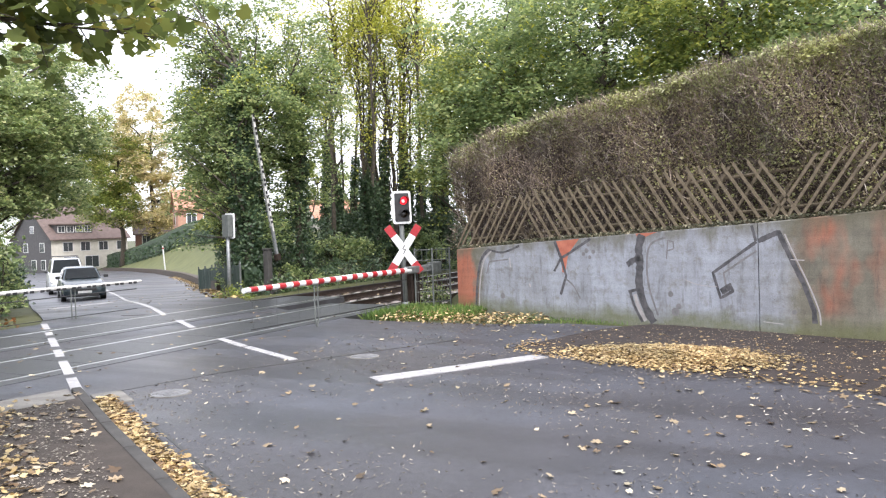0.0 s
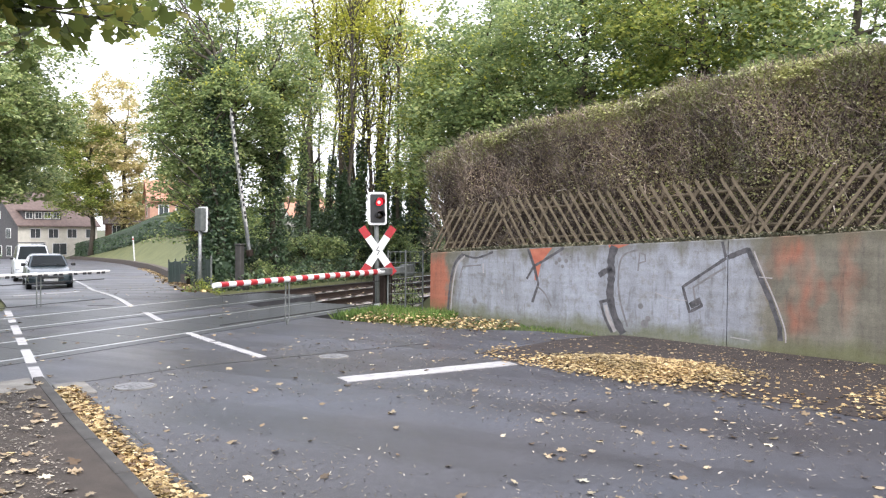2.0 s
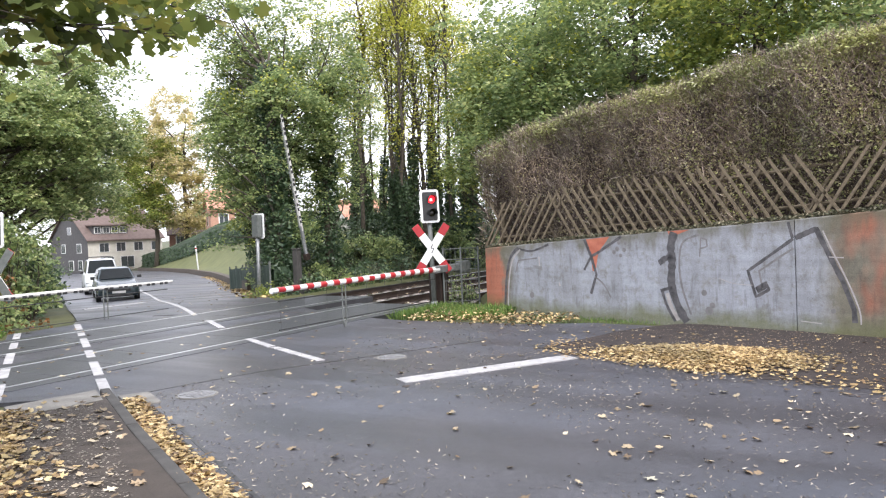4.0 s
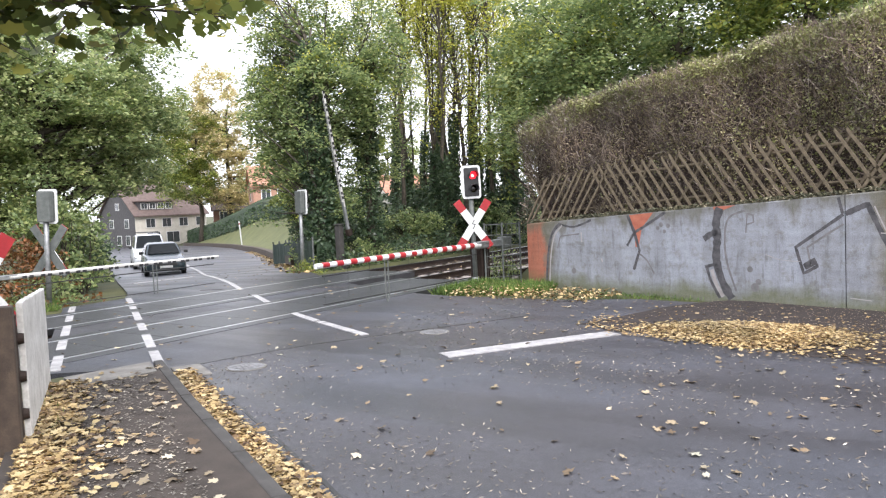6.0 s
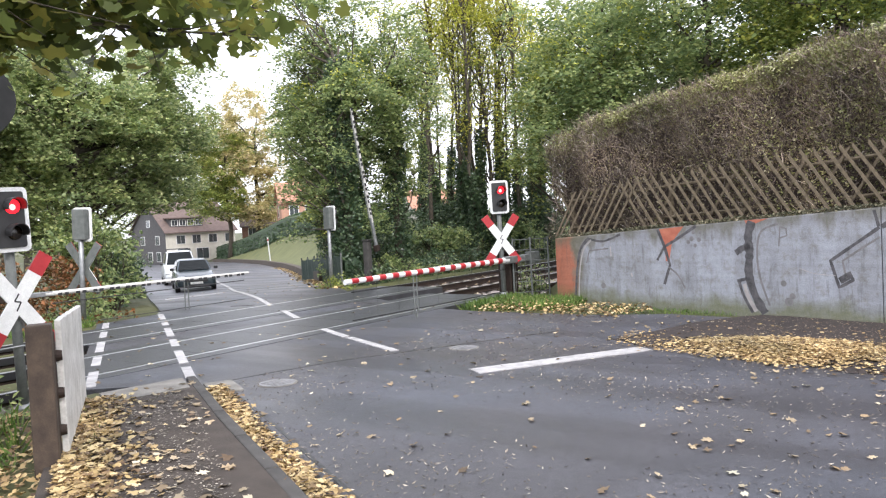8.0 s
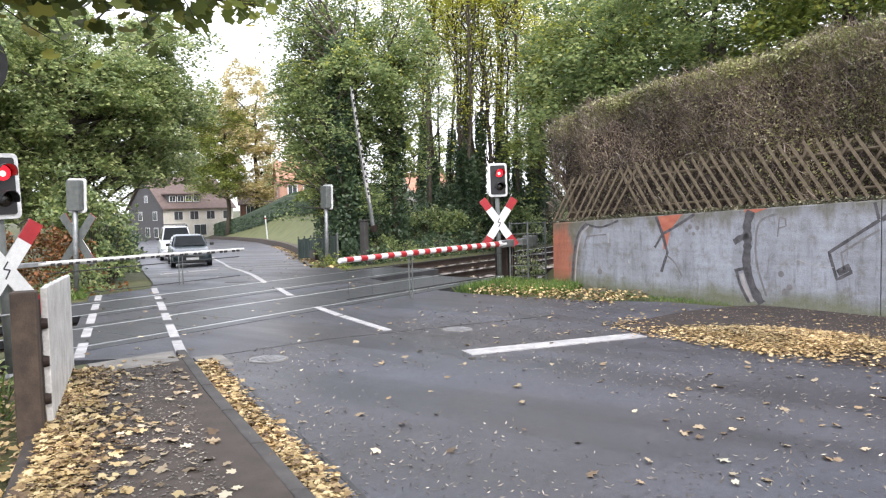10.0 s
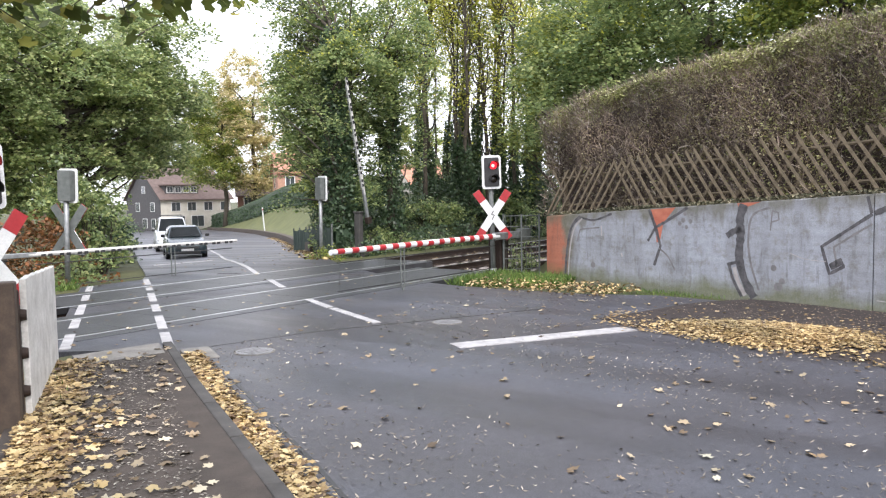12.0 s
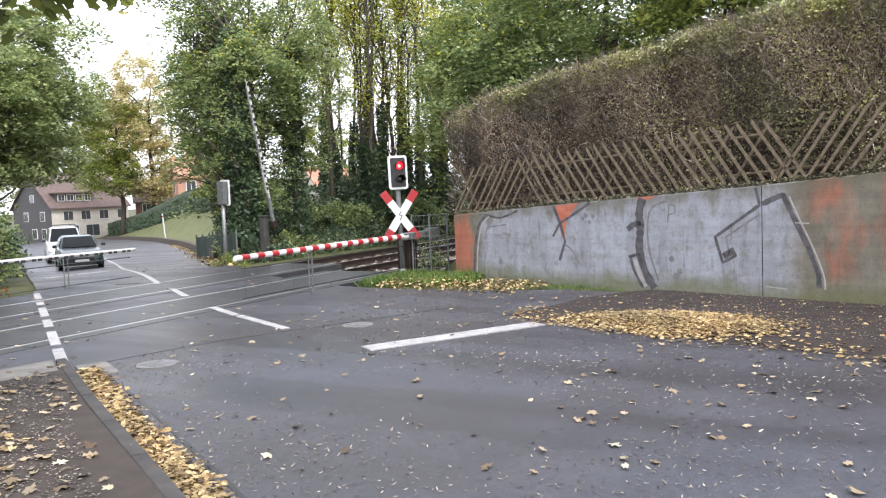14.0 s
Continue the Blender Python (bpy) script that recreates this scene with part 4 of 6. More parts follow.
def cross_mesh(s, e, ends=False, rear=False):
    """Either the two white beams, or one red end of a beam."""
    bm = bmesh.new()
    half, wide, a = 0.64, 0.17, radians(55)
    beams = (1, -1) if not ends else (s,)
    for k, b in enumerate(beams):
        r = Matrix.Translation((0, 0, 1.31)) @ Matrix.Rotation(-a if b > 0 else -(math.pi - a), 4, "Y")
        lift = 0.004 * (b > 0)
        if ends:
            lo, hi = sorted((e * half * 0.60, e * (half + 0.001)))
            box(bm, lo, hi, -0.072 - lift, -0.048 - lift, -wide / 2 - 0.001, wide / 2 + 0.001, 0, r)
        elif rear:
            box(bm, -half - 0.003, half + 0.003, -0.046 - lift, -0.040 - lift, -wide / 2 - 0.003, wide / 2 + 0.003, 0, r)
        else:
            box(bm, -half, half, -0.070 - lift, -0.050 - lift, -wide / 2, wide / 2, 0, r)
    return bm


def half_barrier(m, length, label, banded=True, pivot=0.85, skirt=True, raised=0.0, bands=13, side=1):
    """Drive cabinet with a boom that runs along +x from the pivot. raised: degrees."""
    g = thing("half_barrier", m, label, "level crossing barrier", "half barriers")
    bm = bmesh.new()
    y0, y1 = (0.13, 0.55) if side > 0 else (-0.42, -0.08)
    roof = pivot + (0.14 if banded else -0.12)
    if banded:
        box(bm, -0.20, 0.14, y0, y1, -0.25, roof, 0.03)
    else:
        box(bm, -0.10, 0.10, y0 + 0.03, y1 - 0.10, -0.25, roof, 0.03)
    cab = part("drive_cabinet", bm, M_RUST if banded else M_KERB, g, "dark weathered steel cabinet")
    bm = bmesh.new()
    if banded:
        box(bm, -0.22, 0.16, y0 - 0.02, y1 + 0.02, roof, roof + 0.05, 0.015)
    else:
        box(bm, -0.12, 0.12, y0 + 0.01, y1 - 0.08, roof, roof + 0.05, 0.015)
    part("lid", bm, M_RUST if banded else M_KERB, cab)
    bm = bmesh.new()
    box(bm, -0.26, 0.20, y0 - 0.06, y1 + 0.06, -0.3, 0.04, 0.02)
    part("plinth", bm, M_KERB, g)
    arm = part("arm", box(bmesh.new(), -0.55, 0.62, -0.055, 0.055, -0.08, 0.08, 0.02) if banded else box(bmesh.new(), -0.30, 0.62, -0.04, 0.04, -0.05, 0.05, 0.015), M_STEEL, g, "boom holder and counterweight")
    arm.matrix_basis = pose(0, 0.04, pivot, 0, -raised, 0)
    bm = bmesh.new()
    box(bm, -0.85, -0.45, -0.07, 0.10, -0.15, 0.13, 0.02) if banded else box(bm, -0.45, -0.25, -0.06, 0.08, -0.09, 0.09, 0.02)
    part("counterweight", bm, M_GREYPAINT if banded else M_RUST, arm)
    boom = part("boom", tube(bmesh.new(), [(0.45, 0, 0), (length * 0.5, 0, 0.008), (length, 0, 0)], [0.062, 0.055, 0.045] if banded else [0.048, 0.042, 0.034], 14), M_WHITE if banded else M_WHITEWOOD, g, "white boom with red bands" if banded else "white boom with small dark reflectors", smooth=False)
    boom.matrix_basis = pose(0, 0.04, pivot, 0, -raised, 0)
    if banded:
        step = (length - 0.7) / bands
        for k in range(bands):
            x0 = 0.75 + k * step
            r = interp((x0 + step * 0.24) / length, [0.08, 0.5, 1], [0.062, 0.055, 0.045]) + 0.003
            part("red_band", tube(bmesh.new(), [(x0, 0, 0.004), (x0 + step * 0.48, 0, 0.004)], r, 14), M_RED, boom)
    else:
        x0 = 0.7
        while x0 < length - 0.2:
            for dx in (0, 0.14):
                part("reflector", box(bmesh.new(), x0 + dx, x0 + dx + 0.085, min(-0.056 * side, -0.03 * side), max(-0.056 * side, -0.03 * side), -0.05, 0.005, 0.004), M_DARK, boom)
            x0 += 0.38
    if skirt and raised < 10:
        for z, r in ((-0.20, 0.012), (-0.68, 0.010)):
            part("skirt_rail", tube(bmesh.new(), [(0.6, 0.0, z), (length - 0.15, 0.0, z + 0.02)], r, 6), M_DARK, boom)
        if banded:
            bm = bmesh.new()
            x0 = 0.7
            while x0 < length - 0.15:
                tube(bm, [(x0, 0, -0.02), (x0 + 0.01, 0.0, -0.20)], 0.004, 4)
                tube(bm, [(x0, 0, -0.20), (x0 + 0.012, 0.004, -0.45), (x0, 0, -0.68)], 0.0015, 3)
                x0 += 0.6
            ch = part("hanging_chains", bm, M_DARK, boom)
            ch["kind"] = "stuff"
        for dx in (0.0, 0.10):
            part("stand_leg", tube(bmesh.new(), [(length * 0.66 + dx, 0, -0.05), (length * 0.66 + dx, 0, -0.72), (length * 0.66 + 0.05, 0, -0.83)], 0.014, 6), M_GREYPAINT, boom)
    elif skirt:
        part("skirt_rail", tube(bmesh.new(), [(0.6, 0, -0.10), (length - 0.2, 0, -0.08)], 0.010, 6), M_STEEL, boom)
    return g


def build_gear():
    face = -40.0
    crossing_signal(pose(14.81, 9.1, 0, 0, -1.0, face - 4), "railway crossing signal showing red over a red and white cross")
    crossing_signal(pose(4.28, 9.2, -0.2, 0, -1.5, face + 38), "near railway crossing signal showing red over a red and white cross")
    crossing_signal(pose(16.72, 16.32, -0.22, 0, -1.0, 80), "railway crossing signal seen from its grey back", lit=False, back=True, cross=False)
    crossing_signal(pose(8.9, 16.2, -0.15, 0, -2.0, 116), "leaning railway crossing signal seen from its grey back", lit=False, back=True)
    half_barrier(pose(15.1, 8.92, 0, 0, 0, 180), 5.7, "lowered half barrier with red and white bands across the lane", bands=14, side=-1)
    half_barrier(pose(7.35, 15.6, -0.02), 5.65, "lowered half barrier seen from its pale rear side", banded=False, pivot=0.74)
    half_barrier(pose(17.95, 15.65, 0.1, 0, 0, 180), 3.95, "raised half barrier, weathered white, beside its drive cabinet", banded=False, pivot=1.3, raised=79, side=-1)
    half_barrier(pose(3.55, 8.8, -0.05), 5.4, "raised half barrier with red and white bands", raised=88, bands=14)
    # round traffic sign seen from the side
    s = thing("round_sign", pose(3.72, 8.72, 0, 0, 0, -30), "round traffic sign, dark reverse, on a steel pole", "traffic sign")
    bm = bmesh.new()
    tube(bm, [(0, 0.06, -0.2), (0, 0.06, 3.75)], 0.03, 10)
    part("pole", bm, M_STEEL, s)
    bm = bmesh.new()
    bmesh.ops.create_cone(bm, cap_ends=True, segments=36, radius1=0.42, radius2=0.42, depth=0.02, matrix=pose(0, 0.02, 3.32, 90))
    part("disc", bm, M_SIGNBACK, s, "dark grey sign disc")
    # old fence end beside the footway
    f = thing("fence_end", pose(3.08, 6.08, 0, 0, 0, 57.7), "stub of an old plank fence, brown post and flaking white board", "fence")
    bm = bmesh.new()
    box(bm, -0.20, -0.04, 0.0, 0.18, -0.1, 1.16, 0.015)
    part("post", bm, M_BROWNPOST, f, "brown square wooden post")
    bm = bmesh.new()
    box(bm, -0.03, 0.06, 0.0, 0.10, -0.1, 1.08, 0.012)
    strap = part("angle_iron", bm, M_RUST, f, "rusty angle iron")
    for z in (0.28, 0.58, 0.88):
        bm = bmesh.new()
        bmesh.ops.create_cone(bm, cap_ends=True, segments=14, radius1=0.05, radius2=0.04, depth=0.05, matrix=pose(0.06, -0.02, z, 90))
        part("bolt_head", bm, M_RUST, strap)
    for k in range(6):
        bm = bmesh.new()
        x0 = 0.07 + k * 0.39
        box(bm, x0, x0 + 0.388, -0.05, 0.0, -0.02 + 0.01 * (k % 2), 1.16 - 0.015 * k, 0.008)
        part("board", bm, M_WHITEWOOD, f)
    # wire mesh gate between the signal and the wall
    g = thing("mesh_gate", pose(15.0, 8.95, 0, 0, 0, -42), "rusty welded mesh panel between post and wall", "gate")
    for x in (0.0, 0.42, 0.84):
        part("upright", tube(bmesh.new(), [(x, 0, -0.1), (x, 0, 1.32)], 0.022, 8), M_GREYPAINT, g)
    for k in range(6):
        part("bar", tube(bmesh.new(), [(0, 0.02, 0.08 + k * 0.24), (0.84, 0.02, 0.08 + k * 0.24)], 0.009, 6), M_GREYPAINT, g)
    for k in range(7):
        part("wire", tube(bmesh.new(), [(0.06 + k * 0.12, 0.025, 0.05), (0.06 + k * 0.12, 0.025, 1.3)], 0.005, 5), M_GREYPAINT, g)


# ---- plants ----
def wander(rng, a, b, n, sway):
    a, b = np.array(a, float), np.array(b, float)
    pts = [a + (b - a) * k / n for k in range(n + 1)]
    for k in range(1, n):
        pts[k] = pts[k] + rng.normal(0, sway, 3) * (1, 1, 0.4)
    return [tuple(p) for p in pts]


def clumps(rng, c, r, n, clump, spread):
    """Points in loose clumps in the outer part of an ellipsoid."""
    k = max(3, n // clump)
    d = rng.normal(0, 1, (k, 3))
    d /= np.linalg.norm(d, axis=1)[:, None]
    rad = rng.uniform(0.25, 1.0, k) ** 0.5 * (1 + 0.12 * rng.normal(0, 1, k))
    centres = np.array(c) + d * rad[:, None] * np.array(r)
    who = rng.integers(0, k, n)
    big = rng.uniform(0.55, 1.35, k)[who] * spread
    off = rng.normal(0, 1, (n, 3))
    off /= np.maximum(1.0, np.linalg.norm(off, axis=1) / 1.7)[:, None]
    off *= big[:, None] * (1, 1, 0.42)
    # sprays droop towards their rims
    off[:, 2] -= 0.35 * (off[:, 0] ** 2 + off[:, 1] ** 2) / np.maximum(big, 0.05)
    return centres[who] + off, centres


def tree(x, y, label, crowns, material, leaf=0.2, trunk=0.16, top=None, lean=(0, 0), seed=1, ivy=0.0, spread=0.42, name="tree", limbs=14, clump=70, extra=None, group="trees", ivy_wide=0.34, ivy_dense=600, thick=2.8):
    """crowns: (x, y, z, rx, ry, rz, leaves), in world metres."""
    rng = np.random.default_rng(seed)
    z0 = land(x, y)
    t = thing(name, pose(x, y, z0), label, name.replace("_", " "), group)
    hi = top if top is not None else max(c[2] + c[5] * 0.6 for c in crowns) - z0
    bm = bmesh.new()
    path = wander(rng, (0, 0, -0.3), (lean[0], lean[1], hi), 7, 0.05 * hi / 6)
    tube(bm, path, [trunk * (1.35 if k == 0 else 1 - 0.78 * k / 7) for k in range(8)], 9)
    part("trunk", bm, M_BARK, t, smooth=True)
    bm = bmesh.new()
    at_all = []
    for cx, cy, cz, rx, ry, rz, n in crowns:
        c = (cx - x, cy - y, cz - z0)
        p, centres = clumps(rng, c, (rx, ry, rz), int(n * thick), int(clump * 0.75 * thick), spread * 0.86)
        at_all.append(p)
        for q in centres[:: max(1, len(centres) // limbs)]:
            h = min(hi * 0.92, max(0.25 * hi, q[2] - rng.uniform(0.6, 2.2)))
            k = h / hi * 7
            i = min(6, int(k))
            s = np.array(path[i]) + (np.array(path[i + 1]) - np.array(path[i])) * (k - i)
            tube(bm, wander(rng, s, q, 4, 0.10), [trunk * 0.34, trunk * 0.26, trunk * 0.17, trunk * 0.10, trunk * 0.04], 5, False)
    part("branchwork", bm, M_BARK, t, smooth=True)["kind"] = "stuff"
    p = np.concatenate(at_all)
    cr = scatter("crown", p, rng.uniform(0.55, 1.25, len(p)) * leaf * 0.72, BROADLEAF, RHOMB_F, rng, 0.75, material, t)
    cr["kind"] = "stuff"
    if extra:
        em, share, lo = extra
        q = p[(rng.uniform(0, 1, len(p)) < share) & (p[:, 2] > lo - z0)] + rng.normal(0, 0.3, 3)
        e = scatter("turning_leaves", q, rng.uniform(0.6, 1.2, len(q)) * leaf * 0.62, RHOMB, RHOMB_F, rng, 1.1, em, t)
        e["kind"] = "stuff"
    if ivy > 0:
        n = int(ivy_dense * ivy)
        k = rng.uniform(0, ivy / hi, n) * 7
        i = np.minimum(6, k.astype(int))
        pa = np.array(path)
        s = pa[i] + (pa[i + 1] - pa[i]) * (k - i)[:, None]
        a = rng.uniform(0, 2 * np.pi, n)
        rr = trunk + rng.uniform(0.03, ivy_wide, n) * (1.1 - 0.5 * k / 7)
        s = s + np.stack([rr * np.cos(a), rr * np.sin(a), rng.normal(0, 0.1, n)], 1)
        v = scatter("ivy", s, rng.uniform(0.09, 0.19, n), RHOMB, RHOMB_F, rng, 1.3, M_IVY, t, "dark ivy round the trunk")
        v["kind"] = "stuff"
    return t


def shrub(x, y, rx, ry, h, n, material, label, seed, leaf=0.12, z=None, name="shrub", group="shrubs"):
    rng = np.random.default_rng(seed)
    z0 = land(x, y) if z is None else z
    t = thing(name, pose(x, y, z0), label, name.replace("_", " "), group)
    bm = bmesh.new()
    for k in range(9):
        a = rng.uniform(0, 2 * np.pi)
        tube(bm, wander(rng, (0.15 * math.cos(a), 0.15 * math.sin(a), -0.15), (rx * 0.7 * math.cos(a), ry * 0.7 * math.sin(a), h * rng.uniform(0.6, 0.95)), 4, 0.06), [0.035, 0.028, 0.02, 0.012, 0.005], 5, False)
    part("branchwork", bm, M_BARK, t)["kind"] = "stuff"
    p, _ = clumps(rng, (0, 0, h * 0.5), (rx, ry, h * 0.5), n, 45, 0.22)
    p[:, 2] = np.maximum(p[:, 2], 0.02)
    scatter("leaves", p, rng.uniform(0.6, 1.3, n) * leaf, RHOMB, RHOMB_F, rng, 1.1, material, t)["kind"] = "stuff"
    return t


def clipped_hedge(pts, h, w, material, label, seed, per_m, leaf, fence=False):
    """A long low hedge along a line."""
    rng = np.random.default_rng(seed)
    t = thing("hedge", pose(0, 0, 0), label, "hedge")
    px, py = np.array([p[0] for p in pts], float), np.array([p[1] for p in pts], float)
    run = np.concatenate([[0], np.cumsum(np.hypot(np.diff(px), np.diff(py)))])
    bm = bmesh.new()
    rows = []
    for s in np.linspace(0, run[-1], 40):
        x, y = np.interp(s, run, px), np.interp(s, run, py)
        d = np.array([np.interp(s + 0.5, run, px) - np.interp(s - 0.5, run, px), np.interp(s + 0.5, run, py) - np.interp(s - 0.5, run, py)])
        d /= np.linalg.norm(d)
        z = land(x, y)
        rows.append([bm.verts.new((x - d[1] * o, y + d[0] * o, z + zz + 0.08 * noise.noise((s, o, zz)))) for o, zz in ((-w / 2, -0.2), (-w / 2, h * 0.9), (-w / 3, h), (w / 3, h), (w / 2, h * 0.9), (w / 2, -0.2))])
    for a, b in zip(rows, rows[1:]):
        for k in range(5):
            bm.faces.new((a[k], a[k + 1], b[k + 1], b[k]))
    bm.faces.new(rows[0])
    bm.faces.new(rows[-1][::-1])
    part("core", bm, M_IVY, t)
    n = int(per_m * run[-1])
    s = rng.uniform(0, run[-1], n)
    x, y = np.interp(s, run, px), np.interp(s, run, py)
    o = rng.uniform(-w * 0.6, w * 0.6, n)
    zz = np.where(np.abs(o) > w * 0.45, rng.uniform(0, h, n), h + rng.uniform(-0.05, 0.1, n))
    dx, dy = np.interp(s + 0.5, run, px) - np.interp(s - 0.5, run, px), np.interp(s + 0.5, run, py) - np.interp(s - 0.5, run, py)
    dl = np.hypot(dx, dy)
    x, y = x - dy / dl * o, y + dx / dl * o
    z = np.array([land(a, b) for a, b in zip(x, y)]) + zz
    scatter("leaves", np.stack([x, y, z], 1), rng.uniform(0.7, 1.3, n) * leaf, RHOMB, RHOMB_F, rng, 1.2, material, t)["kind"] = "stuff"


def build_trees():
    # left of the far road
    tree(12.7, 22.9, "broad green roadside tree with dense low foliage", [(14.2, 24.2, 6.4, 4.0, 3.6, 3.0, 9000), (10.2, 24.0, 5.8, 3.6, 3.2, 3.0, 7000), (16.2, 24.6, 4.8, 2.0, 2.2, 2.2, 3500), (12.3, 23.2, 3.0, 3.0, 2.0, 1.3, 2500), (13.0, 22.6, 4.9, 3.4, 1.8, 2.0, 5000)], M_GREENLIT, 0.20, 0.24, 6.5, seed=21, ivy=3.0, thick=4.2)
    tree(9.6, 23.6, "green roadside tree behind the far barrier", [(7.5, 24.5, 6.0, 3.4, 3.0, 3.4, 6000), (9.5, 23.5, 3.2, 2.2, 1.6, 1.4, 1800)], M_GREENLIT, 0.20, 0.2, 6.0, seed=22, ivy=3.5, thick=4.2)
    tree(4.0, 20.0, "green tree beside the tracks", [(3.6, 20.0, 5.5, 3.2, 3.0, 3.4, 5000)], M_GREENLIT, 0.2, 0.2, 6.0, seed=23)
    shrub(11.2, 20.4, 0.9, 1.1, 3.3, 2600, M_GREEN, "tall green bush at the roadside", 31, 0.14)
    for k, (x, y, r, h) in enumerate([(12.3, 20.8, 0.9, 2.6), (13.6, 22.9, 1.1, 2.2), (15.6, 26.2, 1.2, 1.9), (17.8, 29.8, 1.3, 2.0), (21.0, 35.2, 1.5, 2.2), (25.5, 42.5, 1.8, 2.4), (7.6, 19.6, 1.4, 2.4)]):
        shrub(x, y, r, r, h, 1900, (M_GREEN, M_IVY)[k % 2], "green roadside bush beside the far footway", 320 + k, 0.14)
    shrub(16.6, 16.1, 0.42, 0.34, 0.34, 500, M_GREENLIGHT, "low yellow-green weeds in front of the far signal", 340, 0.1)
    shrub(9.6, 18.9, 1.3, 1.0, 1.7, 1800, M_RUSSET, "russet autumn bush behind the signal", 32)
    shrub(7.6, 17.6, 1.4, 1.0, 1.7, 1800, M_RUSSET, "brown and orange bush beside the barrier", 33)
    shrub(5.6, 17.3, 1.5, 1.1, 1.9, 2000, M_GREEN, "low green bush beside the tracks", 34)
    shrub(9.9, 17.9, 0.8, 0.6, 0.8, 900, M_GREEN, "small dark bush at the road edge", 35)
    # further down the road
    tree(77.0, 89.5, "tall autumn tree with yellow-brown leaves beyond the lawn", [(75.6, 89.5, 16.5, 5.2, 5.2, 7.6, 3600), (78.5, 86.0, 8.0, 4.6, 4.6, 5.0, 2200), (76.0, 88.0, 5.6, 4.2, 4.2, 3.0, 1600)], M_AUTUMN, 0.55, 0.5, 17.0, seed=41, limbs=6, clump=40, spread=0.9)
    tree(73.5, 92.0, "tall thinning yellow-green tree beyond the lawn", [(72.6, 92.5, 13.0, 5.0, 5.0, 6.6, 5200), (72.4, 92.0, 6.4, 4.4, 4.4, 3.0, 2600)], M_GREENLIGHT, 0.5, 0.4, 16.0, seed=42, limbs=6, clump=40, spread=0.9)
    tree(24.0, 46.0, "green roadside tree in the distance", [(24.0, 46.0, 7.5, 2.8, 2.8, 3.6, 3200)], M_GREENLIGHT, 0.26, 0.25, 8.0, seed=43)
    tree(92.0, 116.0, "pale autumn tree far behind the houses", [(92, 116, 15, 6.5, 6, 8.0, 5200)], M_AUTUMN, 0.6, 0.5, 17.0, seed=44, spread=1.0)
    tree(86.0, 124.0, "pale green tree behind the slate-gabled house", [(86, 124, 8.5, 7.5, 6, 5.5, 4200), (87, 123, 13.5, 9.0, 6, 5.5, 4600), (80, 127, 9.0, 6, 5, 5.0, 3000)], M_GREENLIT, 0.6, 0.45, 9.0, seed=46, limbs=6, spread=1.0)
    tree(25.0, 52.0, "large green tree far behind the road", [(25, 52, 7.0, 5, 5, 5, 5000)], M_GREEN, 0.34, 0.3, 8.0, seed=45)
    # thicket behind the tracks
    tree(18.6, 17.3, "ivy-clad tree beside the raised barrier", [(19.3, 19.4, 5.6, 1.6, 1.6, 2.6, 3600), (18.7, 19.0, 3.0, 1.2, 1.2, 1.2, 1000), (19.3, 19.6, 8.6, 1.5, 1.5, 1.8, 2000), (18.5, 16.9, 5.6, 1.1, 0.8, 2.0, 900)], M_GREEN, 0.17, 0.17, 7.8, (0.25, 0.2), seed=51, ivy=7.3, ivy_wide=0.40, ivy_dense=1000, extra=(M_YELLOW, 0.10, 5.5))
    tree(20.2, 18.3, "dense green tree on the bank", [(20.0, 18.0, 5.6, 1.9, 1.9, 2.6, 4600), (19.6, 17.8, 3.0, 1.6, 1.4, 1.3, 1500), (20.5, 18.7, 8.3, 1.8, 1.8, 2.0, 2400)], M_GREEN, 0.17, 0.15, 7.5, seed=52, ivy=5.0, extra=(M_YELLOW, 0.10, 5.5))
    tree(21.0, 17.2, "ivy-covered tree on the bank", [(21.3, 17.0, 5.2, 1.4, 1.5, 2.9, 3600), (21.9, 17.6, 8.2, 1.6, 1.6, 2.0, 1700)], M_GREEN, 0.17, 0.16, 7.0, seed=53, ivy=6.0, extra=(M_YELLOW, 0.10, 5.5))
    tree(21.3, 20.4, "light green young tree at the roadside", [(21.0, 20.6, 5.2, 1.5, 1.5, 2.8, 3000)], M_GREENLIGHT, 0.17, 0.12, 6.5, seed=54, ivy=2.0, extra=(M_YELLOW, 0.10, 5.5))
    tree(27.0, 26.8, "broad green tree at the turn of the road", [(27.6, 26.8, 6.6, 1.9, 2.0, 3.2, 4000), (27.2, 26.4, 3.0, 1.6, 1.6, 1.4, 1400)], M_GREENLIGHT, 0.2, 0.2, 8.5, seed=55, ivy=4.0, extra=(M_YELLOW, 0.10, 5.5))
    thin = [(27.2, 18.6, 0.2), (27.6, 18.0, 0.7), (27.9, 17.5, -0.2), (28.2, 17.0, 0.3), (28.5, 16.5, -0.5), (28.9, 15.9, 0.2), (30.5, 20.6, 0.3), (31.5, 19.2, -0.3), (32.2, 17.8, 0.4), (25.0, 20.6, 0.3), (26.4, 17.5, -0.2), (32.6, 24.9, 0.3), (33.4, 24.2, -0.3), (34.2, 24.0, 0.4), (27.6, 20.4, 0.3), (26.8, 18.2, -0.3), (29.3, 17.9, 0.2), (30.2, 16.6, 0.3), (31.0, 18.0, -0.2), (29.8, 19.6, 0.1), (33.6, 20.4, 0.2), (34.5, 18.6, -0.3), (25.8, 19.3, 0.4), (33.0, 22.4, 0.2), (36.0, 20.0, 0.2)]
